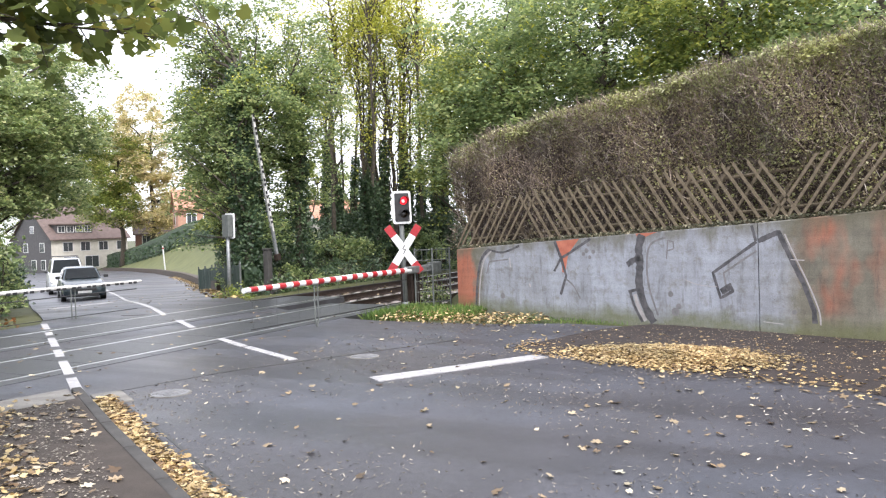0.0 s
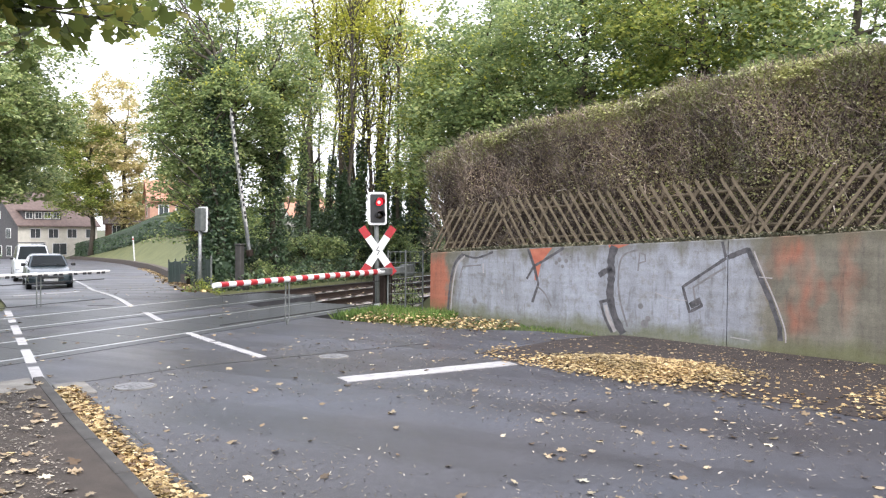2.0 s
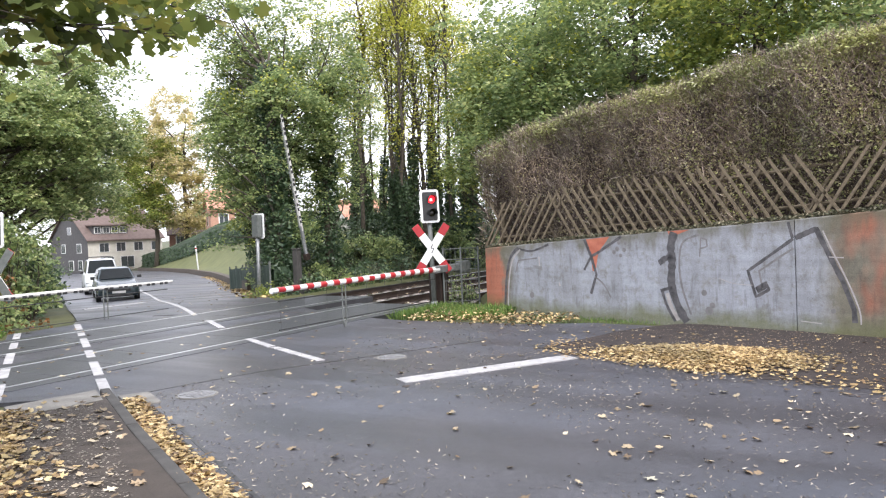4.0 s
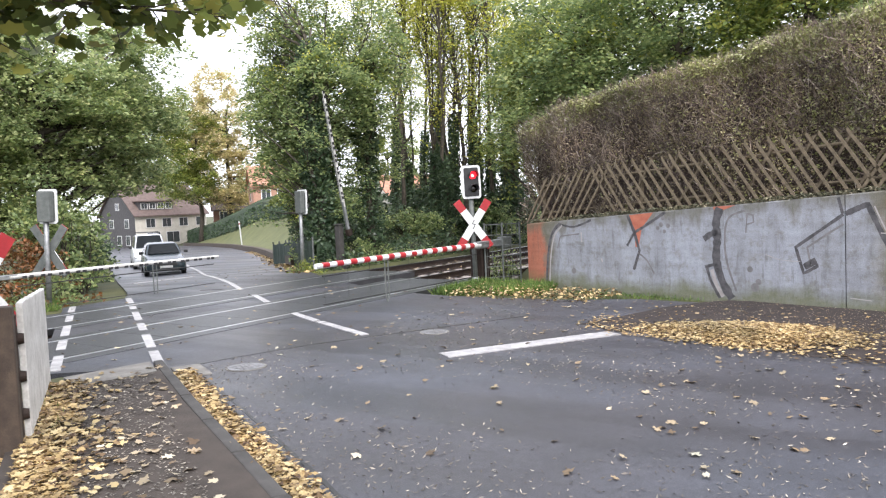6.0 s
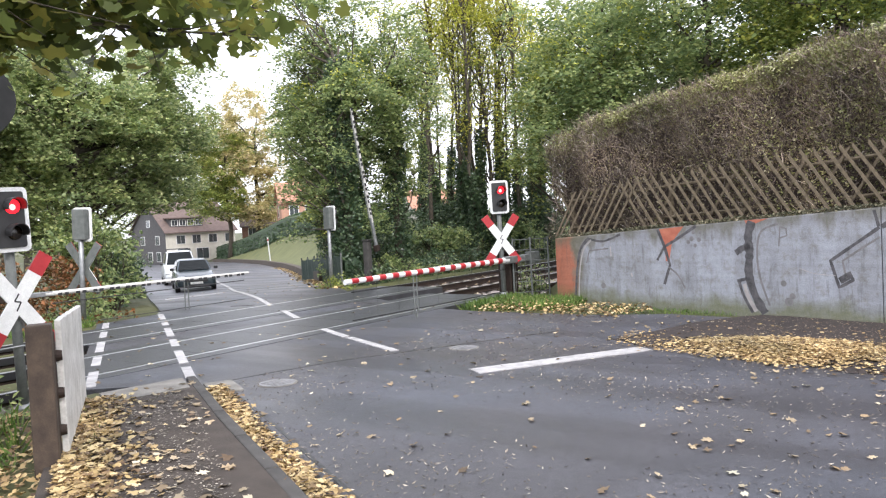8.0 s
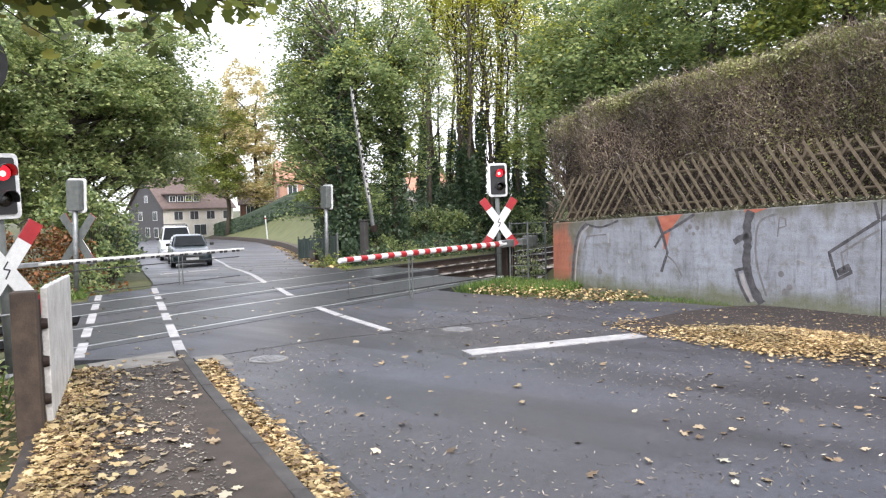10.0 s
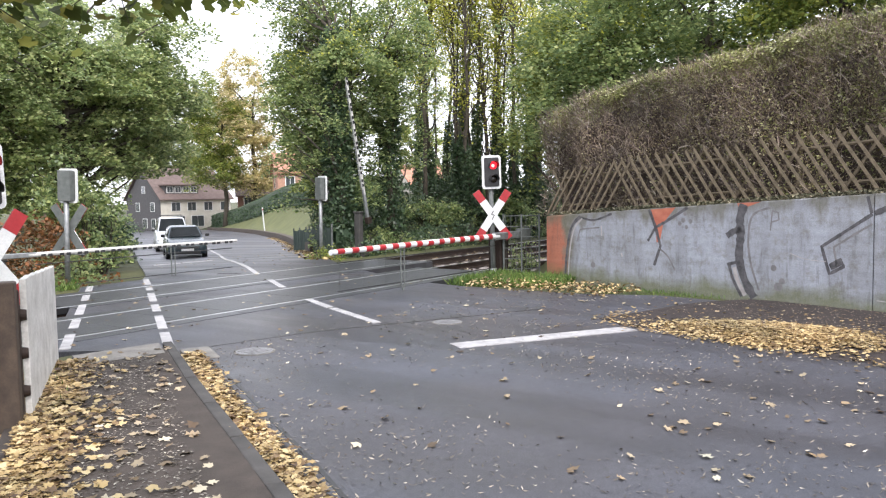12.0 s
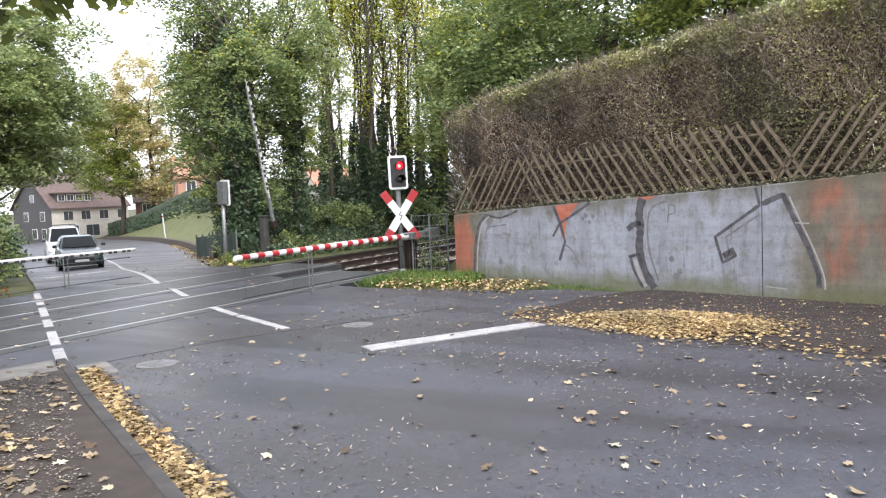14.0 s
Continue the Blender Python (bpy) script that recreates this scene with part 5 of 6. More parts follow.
    for k, (x, y, l) in enumerate(thin):
        hi = 10.5 + 2.2 * math.sin(k * 2.1)
        z = land(x, y)
        tree(x, y, "slender bare-stemmed tree with ivy and thin yellow top", [(x + l, y + 0.3 * math.sin(k), z + hi * 0.88, 1.2, 1.2, 1.9, 620), (x + l * 0.6, y, z + hi * 0.55, 0.9, 0.9, 2.2, 130)], M_YELLOW if k % 3 != 2 else M_GREENLIGHT, 0.17, 0.07 + 0.025 * (k % 3), hi, (l, 0.3 * math.sin(k)), seed=60 + k, ivy=(3.4, 5.0, 0.0, 4.2, 2.4)[k % 5], spread=0.5, limbs=22, clump=16, group="slender trees", ivy_wide=0.17)
    # wood behind the hedge
    for k, (x, y, zt, r, n, mm) in enumerate([(24.8, 12.2, 6.3, 1.7, 3600, M_GREENLIGHT), (23.6, 10.2, 6.8, 2.9, 7000, M_GREEN), (23.0, 6.9, 7.0, 3.1, 7500, M_GREEN), (22.0, 3.2, 7.0, 3.2, 7500, M_GREENLIGHT), (20.8, -0.4, 7.2, 3.2, 7000, M_GREEN), (19.8, -4.2, 7.2, 3.2, 5000, M_GREEN), (27.0, 9.0, 9.0, 3.6, 6000, M_GREEN), (26.0, 3.0, 9.5, 3.6, 6000, M_GREEN), (28.5, 13.2, 8.0, 2.6, 4200, M_GREENLIGHT)]):
        tree(x, y, "full green deciduous tree behind the hedge", [(x, y, zt, r, r, r * 1.05, n), (x - 0.8, y + 0.5, zt - 2.4, r * 0.8, r * 0.8, 1.5, n // 4)], mm, 0.20, 0.2, zt + 1.5, seed=80 + k, spread=0.50, clump=60, extra=(M_YELLOW, 0.06, 6.0))
    for k, (x, y) in enumerate([(55, 12), (48, 2), (8, 60), (-6, 45), (-14, 30), (90, 70), (58, 118), (100, 110), (45, 100)]):
        tree(x, y, "distant leafy tree behind the village houses", [(x, y, 7 + land(x, y), 5.5, 5.5, 5.0, 2600)], (M_GREEN, M_AUTUMN, M_GREENLIGHT)[k % 3], 0.5, 0.35, 8.0, seed=100 + k, spread=0.8, limbs=6, group="distant trees")
    clipped_hedge([(34, 29.5), (42, 38.5), (50, 48.6), (62, 66), (71, 84), (78, 100)], 1.9, 1.4, M_IVY, "dark clipped hedge above the lawn", 71, 420, 0.26)
    clipped_hedge([(18.3, 16.9), (21.2, 20.3), (25.6, 25.4)], 0.85, 0.5, M_IVY, "low dark green hedge along the road", 72, 420, 0.09)


def build_netting():
    """Low dark green netting fence along the far road."""
    f = thing("netting_fence", pose(0, 0, 0), "low fence of dark green netting along the road", "fence")
    pts = [(17.35, 16.5), (18.3, 17.75), (19.25, 19.0), (20.2, 20.2), (21.2, 21.4), (22.2, 22.6), (23.0, 23.8), (23.6, 24.8)]
    for k, (x, y) in enumerate(pts):
        z = drop(y)
        part("post", tube(bmesh.new(), [(x, y, z - 0.2), (x, y, z + 1.0)], 0.03, 7), M_GREYPAINT, f)
        if k:
            a, b = pts[k - 1], (x, y)
            bm = bmesh.new()
            rows = []
            for t in np.linspace(0.01, 0.99, 7):
                px, py = lerp(a, b, t)
                sag = 0.05 * math.sin(math.pi * t)
                rows.append([bm.verts.new((px + o, py - o, drop(py) + h)) for o, h in ((-0.012, 0.03), (-0.012 - 0.02 * math.sin(t * 9), 0.5), (-0.012, 0.92 - sag), (0.012, 0.92 - sag), (0.012, 0.03))])
            for r, q in zip(rows, rows[1:]):
                for i in range(5):
                    bm.faces.new((r[i], r[(i + 1) % 5], q[(i + 1) % 5], q[i]))
            bm.faces.new(rows[0])
            bm.faces.new(rows[-1])
            part("net", bm, M_NETTING, f)


def cover(name, label, n, where, height, material, size, seed, tilt=1.1, category="undergrowth"):
    """Low growth over part of the ground."""
    rng = np.random.default_rng(seed)
    pts = []
    while len(pts) < n:
        x, y = where(rng)
        b = 0.5 + 0.5 * noise.noise((x * 0.9, y * 0.9, seed))
        if rng.uniform() < 0.25 + b:
            pts.append((x, y, land(x, y) + height * (0.2 + b) * rng.uniform(0, 1)))
    ob = scatter(name, pts, rng.uniform(0.6, 1.3, n) * size, RHOMB, RHOMB_F, rng, tilt, material)
    tagged(ob, label, category, kind="stuff")


def grass_patch(label, n, where, h, seed, z=lambda x, y: land(x, y)):
    rng = np.random.default_rng(seed)
    pts = np.array([(x, y, z(x, y)) for x, y in (where(rng) for _ in range(n))])
    ob = scatter("grass", pts, rng.uniform(0.5, 1.3, n) * h, BLADE * (1.6, 1, 1), BLADE_F, rng, 0.55, M_GRASS)
    tagged(ob, label, "grass", kind="stuff")


def in_poly(rng, quad):
    """A point in a four-cornered patch."""
    u, v = rng.uniform(0, 1), rng.uniform(0, 1)
    (ax, ay), (bx, by), (cx, cy), (dx, dy) = quad
    return ((ax * (1 - u) + bx * u) * (1 - v) + (dx * (1 - u) + cx * u) * v, (ay * (1 - u) + by * u) * (1 - v) + (dy * (1 - u) + cy * u) * v)


def build_undergrowth():
    def bank(rng):
        y = 15.5 + rng.uniform(0, 1) ** 1.3 * 7.5
        return right_edge(y) + 0.9 + rng.uniform(0, 1) * 18, y

    cover("undergrowth", "dark bramble and ivy covering the bank behind the tracks", 9000, bank, 0.40, M_GREEN, 0.10, 201)
    cover("undergrowth", "ivy leaves low on the bank behind the tracks", 17000, bank, 0.35, M_IVY, 0.10, 202)
    for k, (x, y, r, h) in enumerate([(18.6, 16.4, 0.8, 0.9), (20.0, 16.5, 1.0, 1.0), (22.0, 16.6, 1.1, 0.9), (24.2, 16.8, 1.2, 1.0), (26.4, 17.0, 1.1, 0.9), (22.8, 18.4, 1.2, 1.2), (25.2, 19.0, 1.3, 1.4), (19.9, 18.8, 0.9, 1.5), (22.2, 20.6, 1.1, 1.6), (17.9, 16.2, 0.5, 0.35)]):
        shrub(x, y, r, r, h * 0.8, 900, (M_IVY, M_GREEN, M_IVY)[k % 3], "leafy green shrub on the bank", 220 + k, 0.12)
    for k, (x, y, r, h) in enumerate([(23.4, 19.9, 1.3, 1.7), (25.0, 18.4, 1.4, 1.2), (26.6, 17.4, 1.4, 1.6), (28.0, 16.9, 1.3, 1.5), (29.6, 18.3, 1.5, 1.8), (28.2, 20.0, 1.6, 1.2), (26.6, 21.4, 1.6, 1.9), (24.6, 21.6, 1.4, 1.8), (30.2, 16.6, 1.4, 3.4), (31.8, 17.6, 1.5, 3.2), (27.6, 16.1, 1.1, 2.4), (33.6, 18.6, 1.6, 3.2), (35.4, 20.4, 1.7, 3.0), (31.0, 21.6, 1.6, 2.6)]):
        shrub(x, y, r, r, h * 0.8, 2600, (M_IVY, M_GREEN)[k % 3 == 1], "dark ivy-grown thicket under the slender trees", 260 + k, 0.14, name="thicket", group="thickets")
    left = lambda rng: (rng.uniform(-6, left_edge(16) - 0.6), rng.uniform(15.6, 22))
    cover("undergrowth", "weeds and fallen leaves beside the far footway", 5000, left, 0.3, M_RUSSET, 0.11, 203)
    cover("undergrowth", "green weeds beside the far footway", 5000, left, 0.3, M_GREEN, 0.11, 204)
    grass_patch("short bright grass beside the far footway", 2600, lambda rng: in_poly(rng, ((6.9, 15.3), (8.6, 15.35), (9.9, 17.6), (8.0, 17.6))), 0.16, 205)
    grass_patch("tufts of grass and weeds at the foot of the signal", 6500, lambda rng: in_poly(rng, ((12.7, 9.1), (13.3, 6.6), (14.4, 6.9), (14.7, 9.3))), 0.19, 206)
    grass_patch("low weeds at the foot of the wall", 650, lambda rng: in_poly(rng, ((12.9, 5.6), (13.2, 3.4), (13.6, 4.6), (14.2, 6.8))), 0.08, 207)
    grass_patch("grass and weeds beside the old fence", 700, lambda rng: in_poly(rng, ((1.6, 6.2), (2.9, 6.4), (4.0, 8.7), (1.6, 8.9))), 0.2, 208)
    grass_patch("grass tufts at the base of the white boards", 260, lambda rng: in_poly(rng, ((3.3, 6.1), (3.45, 6.1), (4.3, 7.8), (4.1, 7.9))), 0.15, 209)
    shrub(15.9, 9.05, 0.38, 0.3, 1.0, 700, M_GREEN, "leafy green shrub behind the mesh gate", 241, 0.08)
    shrub(2.7, 7.6, 0.55, 0.6, 0.75, 1200, M_GREEN, "low green bush behind the old fence", 240, 0.07)
    # mown bank beside the far road
    ys = np.linspace(27, 92, 40)
    verts, faces = [], []
    for y in ys:
        e = right_edge(y) + 0.7
        for k in range(12):
            x = e + 13 * k / 11
            verts.append((x, y, land(x, y) + 0.12))
    for j in range(len(ys) - 1):
        for k in range(11):
            faces.append((j * 12 + k, j * 12 + k + 1, (j + 1) * 12 + k + 1, (j + 1) * 12 + k))
    tagged(raw("lawn", verts, faces, M_LAWN, smooth=True), "mown grass bank above the road", "lawn", kind="structure")
    edge = [(right_edge(y) + 0.35, y) for y in np.linspace(20, 92, 30)]
    bm = bmesh.new()
    rows = []
    for x, y in edge:
        z = drop(y)
        rows.append([bm.verts.new(v) for v in ((x - 0.15, y + 0.12, z - 0.3), (x - 0.15, y + 0.12, z + 0.38), (x + 0.15, y - 0.12, z + 0.38), (x + 0.15, y - 0.12, z - 0.3))])
    for a, b in zip(rows, rows[1:]):
        for k in range(3):
            bm.faces.new((a[k], a[k + 1], b[k + 1], b[k]))
    bm.faces.new(rows[0])
    bm.faces.new(rows[-1][::-1])
    tagged(part("edging_wall", bm, M_BROWNPOST), "low brown edging wall below the grass bank", "wall", kind="structure")


build_gear()
build_netting()
build_trees()
build_undergrowth()


# ---- fallen leaves and soil ----
def mound(x, y):
    """Height of the raked leaf heaps beside the wall."""
    a = 0.075 * math.exp(-(((x - 9.95) / 0.75) ** 2 + ((y - 2.15) / 1.15) ** 2) ** 1.5)
    b = 0.06 * math.exp(-(((x - 9.35) / 0.85) ** 2 + ((y + 1.6) / 1.0) ** 2) ** 1.5)
    return a + b


def build_litter():
    rng = np.random.default_rng(301)
    verts, faces = [], []
    ys = np.linspace(-16, 4.5, 110)
    for y in ys:
        a = interp(y, [-16, 0.0, 1.2, 2.2, 3.0, 3.8, 4.5], [3.6, 8.55, 8.95, 9.35, 9.6, 9.8, 10.0]) + 0.10 * noise.noise((y * 1.9, 1, 1)) + 0.08 * math.sin(y * 3.1) + 0.05 * math.sin(y * 7.7)
        b = min(wall_x(y) + 0.05, interp(y, [3.0, 3.2, 3.66, 3.97, 4.2, 4.5], [13.4, 13.1, 12.6, 11.9, 11.0, 10.05]) + 0.12 * noise.noise((y * 6, 4, 1)))
        b = max(b, a + 0.02)
        for k in range(14):
            x = a + (b - a) * k / 13
            verts.append((x, y, 0.004 + min(1, k / 4, (13 - k) / 3 if y > 2.9 else 1) * (mound(x, y) + 0.010 * (1 + noise.noise((x * 2, y * 2, 3))) * min(1, (b - a) / 2))))
    for j in range(len(ys) - 1):
        for k in range(13):
            faces.append((j * 14 + k, j * 14 + k + 1, (j + 1) * 14 + k + 1, (j + 1) * 14 + k))
    tagged(raw("soil", verts, faces, M_SOIL, smooth=True), "bare dark soil between the road and the wall", "soil", kind="structure")

    def heap(label, pts, size, material=M_LITTER, tilt=0.6, shape=None, fc=MAPLE_F):
        pts = np.array(pts)
        shapes = FALLEN if shape is None else (shape,)
        for k, one in enumerate(shapes):
            some = pts[k::len(shapes)]
            ob = scatter("fallen_leaves", some, rng.uniform(0.65, 1.3, len(some)) * size, one, fc, rng, tilt, material)
            tagged(ob, label, "leaves", kind="stuff")

    pts = []
    while len(pts) < 16500:
        x, y = rng.uniform(8.2, 12.4), rng.uniform(-4.5, 4.6)
        off = x - interp(y, [-16, 0.0, 1.2, 2.2, 3.0, 3.9, 4.6], [3.6, 8.55, 8.95, 9.3, 9.6, 9.9, 10.3])
        d = (mound(x, y) * 16) ** 1.5 + 0.035 * smooth(0.8, 0.0, abs(off - 0.2)) + 0.006
        d *= 0.55 + 0.9 * (0.5 + 0.5 * noise.noise((x * 1.7, y * 1.7, 9)))
        if off > -0.35 - 0.2 * noise.noise((y * 2, 0, 0)) and rng.uniform() < d and x < wall_x(y) - 0.05:
            pts.append((x, y, 0.010 + mound(x, y) * smooth(-0.1, 0.6, off) + rng.uniform(0, 0.018)))
    scraps = []
    while len(scraps) < 3000:
        x, y = rng.uniform(9.4, 13.2), rng.uniform(-1.5, 5.0)
        if 9.3 < x < wall_x(y) - 0.05 and (y < 4.6 - 0.5 * (x - 10) + rng.normal(0, 0.3)):
            scraps.append((x, y, 0.03 + mound(x, y) if y < 3 else 0.012))
    heap("dark crumbs of leaf and earth round the heap", scraps, 0.024, M_LITTERPALE, 0.3, RHOMB, RHOMB_F)
    heap("heap of yellow-brown fallen leaves raked beside the wall", pts, 0.054, M_LITTER, 0.32)
    pts = []
    for _ in range(7400):
        t = rng.uniform(-1.7, 0.9)
        y = 3.8 + t * 3.9
        base = interp(y, [-5.8, 0.1, 3.83, 5.95, 7.55], [-1.5, 1.62, 3.58, 4.70, 5.64])
        pts.append((base + rng.normal(0.01, 0.085) * (1 - 0.3 * max(t, 0)), y, 0.012 + rng.uniform(0, 0.045)))
    heap("golden fallen leaves filling the gutter", pts, 0.062, M_LITTER, 0.4)
    pts = []
    while len(pts) < 7600:
        y = rng.uniform(-3.4, 7.9)
        a = interp(y, [p[1] for p in PAVE_L], [p[0] for p in PAVE_L])
        w = abs(rng.normal(0, 0.29))
        if w < 1.9:
            pts.append((a - 0.15 + w + 0.1 * noise.noise((y, 0, 0)), y, 0.07 + rng.uniform(0, 0.035)))
    heap("tan fallen leaves drifted against the fence side of the footway", pts, 0.072, M_LITTER, 0.35)
    pts = []
    for _ in range(460):
        y = rng.uniform(-3.4, 7.7)
        a = interp(y, [p[1] for p in PAVE_L], [p[0] for p in PAVE_L])
        pts.append((a + rng.uniform(0.2, 1.3), y, 0.072 + rng.uniform(0, 0.015)))
    heap("scattered fallen leaves on the footway", pts, 0.086, M_LITTERPALE, 0.3)
    pts = []
    for _ in range(9500):
        y = rng.uniform(-3.4, 7.7)
        a = interp(y, [p[1] for p in PAVE_L], [p[0] for p in PAVE_L])
        pts.append((a + rng.uniform(0.0, 1.2), y, 0.069 + rng.uniform(0, 0.004)))
    heap("small brown leaf scraps trodden into the footway", pts, 0.026, M_SCRAPS, 0.3, RHOMB, RHOMB_F)
    pts = [(x, y, rng.uniform(0.0, 0.12)) for x, y in (in_poly(rng, ((12.3, 8.3), (12.2, 5.3), (13.4, 5.0), (14.4, 8.6))) for _ in range(1000) )]
    heap("yellow leaves lying on the grass by the signal", pts, 0.066)
    pts = []
    while len(pts) < 400:
        y = rng.uniform(-5.5, 9.2)
        x = rng.uniform(left_edge(y) + 0.3, right_edge(y) - 0.1)
        if rng.uniform() < 0.35 + 0.65 * smooth(-4, 3, x - left_edge(y)) * smooth(9, 3, y):
            pts.append((x, y, 0.008 + rng.uniform(0, 0.008)))
    heap("single fallen maple leaves on the asphalt", pts, 0.085, M_LITTERPALE, 0.3)
    pts = []
    while len(pts) < 10500:
        y = rng.uniform(-5.5, 7.5)
        x = rng.uniform(left_edge(y) + 0.2, right_edge(y) - 0.1)
        if noise.noise((x * 0.6, y * 0.6, 5)) + 0.5 > rng.uniform():
            pts.append((x, y, 0.006))
    heap("small leaf scraps and seeds on the asphalt", pts, 0.022, M_SCRAPS, 0.5, CURL, RHOMB_F)
    pts = []
    while len(pts) < 2600:
        x, y = rng.uniform(0.0, 4.0), rng.uniform(3.5, 8.6)
        if x < interp(y, [p[1] for p in PAVE_L], [p[0] for p in PAVE_L]) - 0.15:
            pts.append((x, y, land(x, y) + 0.03 + rng.uniform(0, 0.05)))
    heap("brown fallen leaves on the earth behind the old fence", pts, 0.09, M_LITTER, 0.5)
    pts = [(left_edge(y) + rng.uniform(0.2, right_edge(y) - left_edge(y)), y, drop(y) + 0.012) for y in rng.uniform(9, 26, 170)]
    heap("few fallen leaves on the crossing", pts, 0.08, M_LITTERPALE, 0.3)
    pts = []
    for _ in range(1200):
        y = rng.uniform(15.5, 45)
        pts.append((right_edge(y) - abs(rng.normal(0, 0.3)) + 0.15, y, drop(y) + rng.uniform(0.005, 0.04)))
    heap("leaves along the edge of the far road", pts, 0.12)
    pts = [(rng.uniform(13, 34), rng.uniform(9.2, 15.2), -0.14 + rng.uniform(0, 0.03)) for _ in range(900)]
    heap("fallen leaves on the track ballast", pts, 0.09, M_LITTERPALE)


def build_maple():
    """The tree beside the footway whose lowest boughs hang into view."""
    rng = np.random.default_rng(401)
    x, y = -2.6, 5.6
    t = thing("maple_tree", pose(x, y, land(x, y)), "maple with lobed green leaves hanging over the footway", "maple tree")
    bm = bmesh.new()
    tube(bm, wander(rng, (0, 0, -0.3), (0.3, 0.2, 8), 7, 0.1), [0.34, 0.26, 0.24, 0.22, 0.18, 0.14, 0.1, 0.05], 12)
    part("trunk", bm, M_BARK, t, smooth=True)
    bm = bmesh.new()
    leaves = []
    boughs = [((0, 0, 3.0), (6.7, -0.95, 3.34)), ((0, 0, 3.2), (5.6, 0.1, 3.32)), ((0, 0, 3.1), (5.4, -0.9, 3.38)), ((0.1, 0, 4.0), (7.9, -0.3, 3.80)), ((0.1, 0, 3.8), (6.4, -1.4, 3.58)), ((0, 0, 3.6), (5.8, -0.4, 3.58)), ((0, 0, 3.4), (4.8, -0.5, 3.42))]
    for a, b in boughs:
        path = wander(rng, a, b, 6, 0.08)
        tube(bm, path, [0.07, 0.055, 0.042, 0.03, 0.02, 0.012, 0.005], 6, False)
        p = np.array(path)
        for k in range(42):
            s = rng.uniform(2.0, 5.9)
            i = int(s)
            q = p[i] + (p[i + 1] - p[i]) * (s - i)
            e = q + np.array([rng.normal(0.15, 0.3), rng.normal(0, 0.35), rng.uniform(-0.30, 0.25)])
            tube(bm, [tuple(q), tuple((q + e) / 2 + rng.normal(0, 0.03, 3)), tuple(e)], [0.007, 0.005, 0.002], 4, False)
            for _ in range(14):
                leaves.append(q + (e - q) * rng.uniform(0.3, 1.1) + rng.normal(0, 0.07, 3))
    part("branchwork", bm, M_BARK, t)["kind"] = "stuff"
    leaves = np.array(leaves)
    scatter("foliage", leaves, rng.uniform(0.09, 0.155, len(leaves)), MAPLE, MAPLE_F, rng, 1.0, M_MAPLE, t)["kind"] = "stuff"
    p, _ = clumps(rng, (0.5, -0.3, 7.0), (4.2, 4.2, 2.4), 5000, 60, 0.5)
    scatter("crown", p, rng.uniform(0.12, 0.2, len(p)), MAPLE, MAPLE_F, rng, 1.0, M_MAPLE, t)["kind"] = "stuff"


# ---- vehicles ----
def paint(name, colour, rough=0.3, metal=0.5):
    m, nt, b = mat(name)
    n = noise_of(nt, coords(nt), 4, 4)
    nt.links.new(ramp(nt, n, [(0.3, tuple(c * 0.85 for c in colour)), (0.7, tuple(min(1, c * 1.12) for c in colour))]), b.inputs["Base Color"])
    b.inputs["Roughness"].default_value, b.inputs["Metallic"].default_value = rough, metal
    b.inputs["Coat Weight"].default_value = 0.6
    return m


M_CARDARK = paint("dark_blue_grey_paint", (0.038, 0.056, 0.066), 0.25, 0.25)
M_CARDARK.node_tree.nodes["Principled BSDF"].inputs["Coat Weight"].default_value = 0.25
M_CARWHITE = paint("silver_white_paint", (0.50, 0.52, 0.54), 0.35, 0.2)
M_GLASS = paint("tinted_car_glass", (0.012, 0.017, 0.019), 0.05, 0.0)
M_GLASS.node_tree.nodes["Principled BSDF"].inputs["Coat Weight"].default_value = 0.0
M_GLASS.node_tree.nodes["Principled BSDF"].inputs["Specular IOR Level"].default_value = 0.35
M_LAMPGLASS = paint("headlamp_glass", (0.55, 0.57, 0.58), 0.12, 0.3)
M_TYRE = plain("tyre_rubber", (0.012, 0.012, 0.012), (0.022, 0.022, 0.022), 20, 0.85)


def loft(bm, sections):
    """A hull through cross sections of equal point count, closed at both ends."""
    rings = [[bm.verts.new(p) for p in s] for s in sections]
    n = len(rings[0])
    for a, b in zip(rings, rings[1:]):
        for k in range(n):
            bm.faces.new((a[k], a[(k + 1) % n], b[(k + 1) % n], b[k]))
    bm.faces.new(rings[0][::-1])
    bm.faces.new(rings[-1])
    return bm


def softened(bm, r):
    """Rounds the marked edges of a hull."""
    bmesh.ops.recalc_face_normals(bm, faces=bm.faces)
    sharp = [e for e in bm.edges if len(e.link_faces) == 2 and e.calc_face_angle() > radians(22)]
    bmesh.ops.bevel(bm, geom=sharp, offset=r, segments=3, affect="EDGES", profile=0.5, clamp_overlap=True)
    return bm


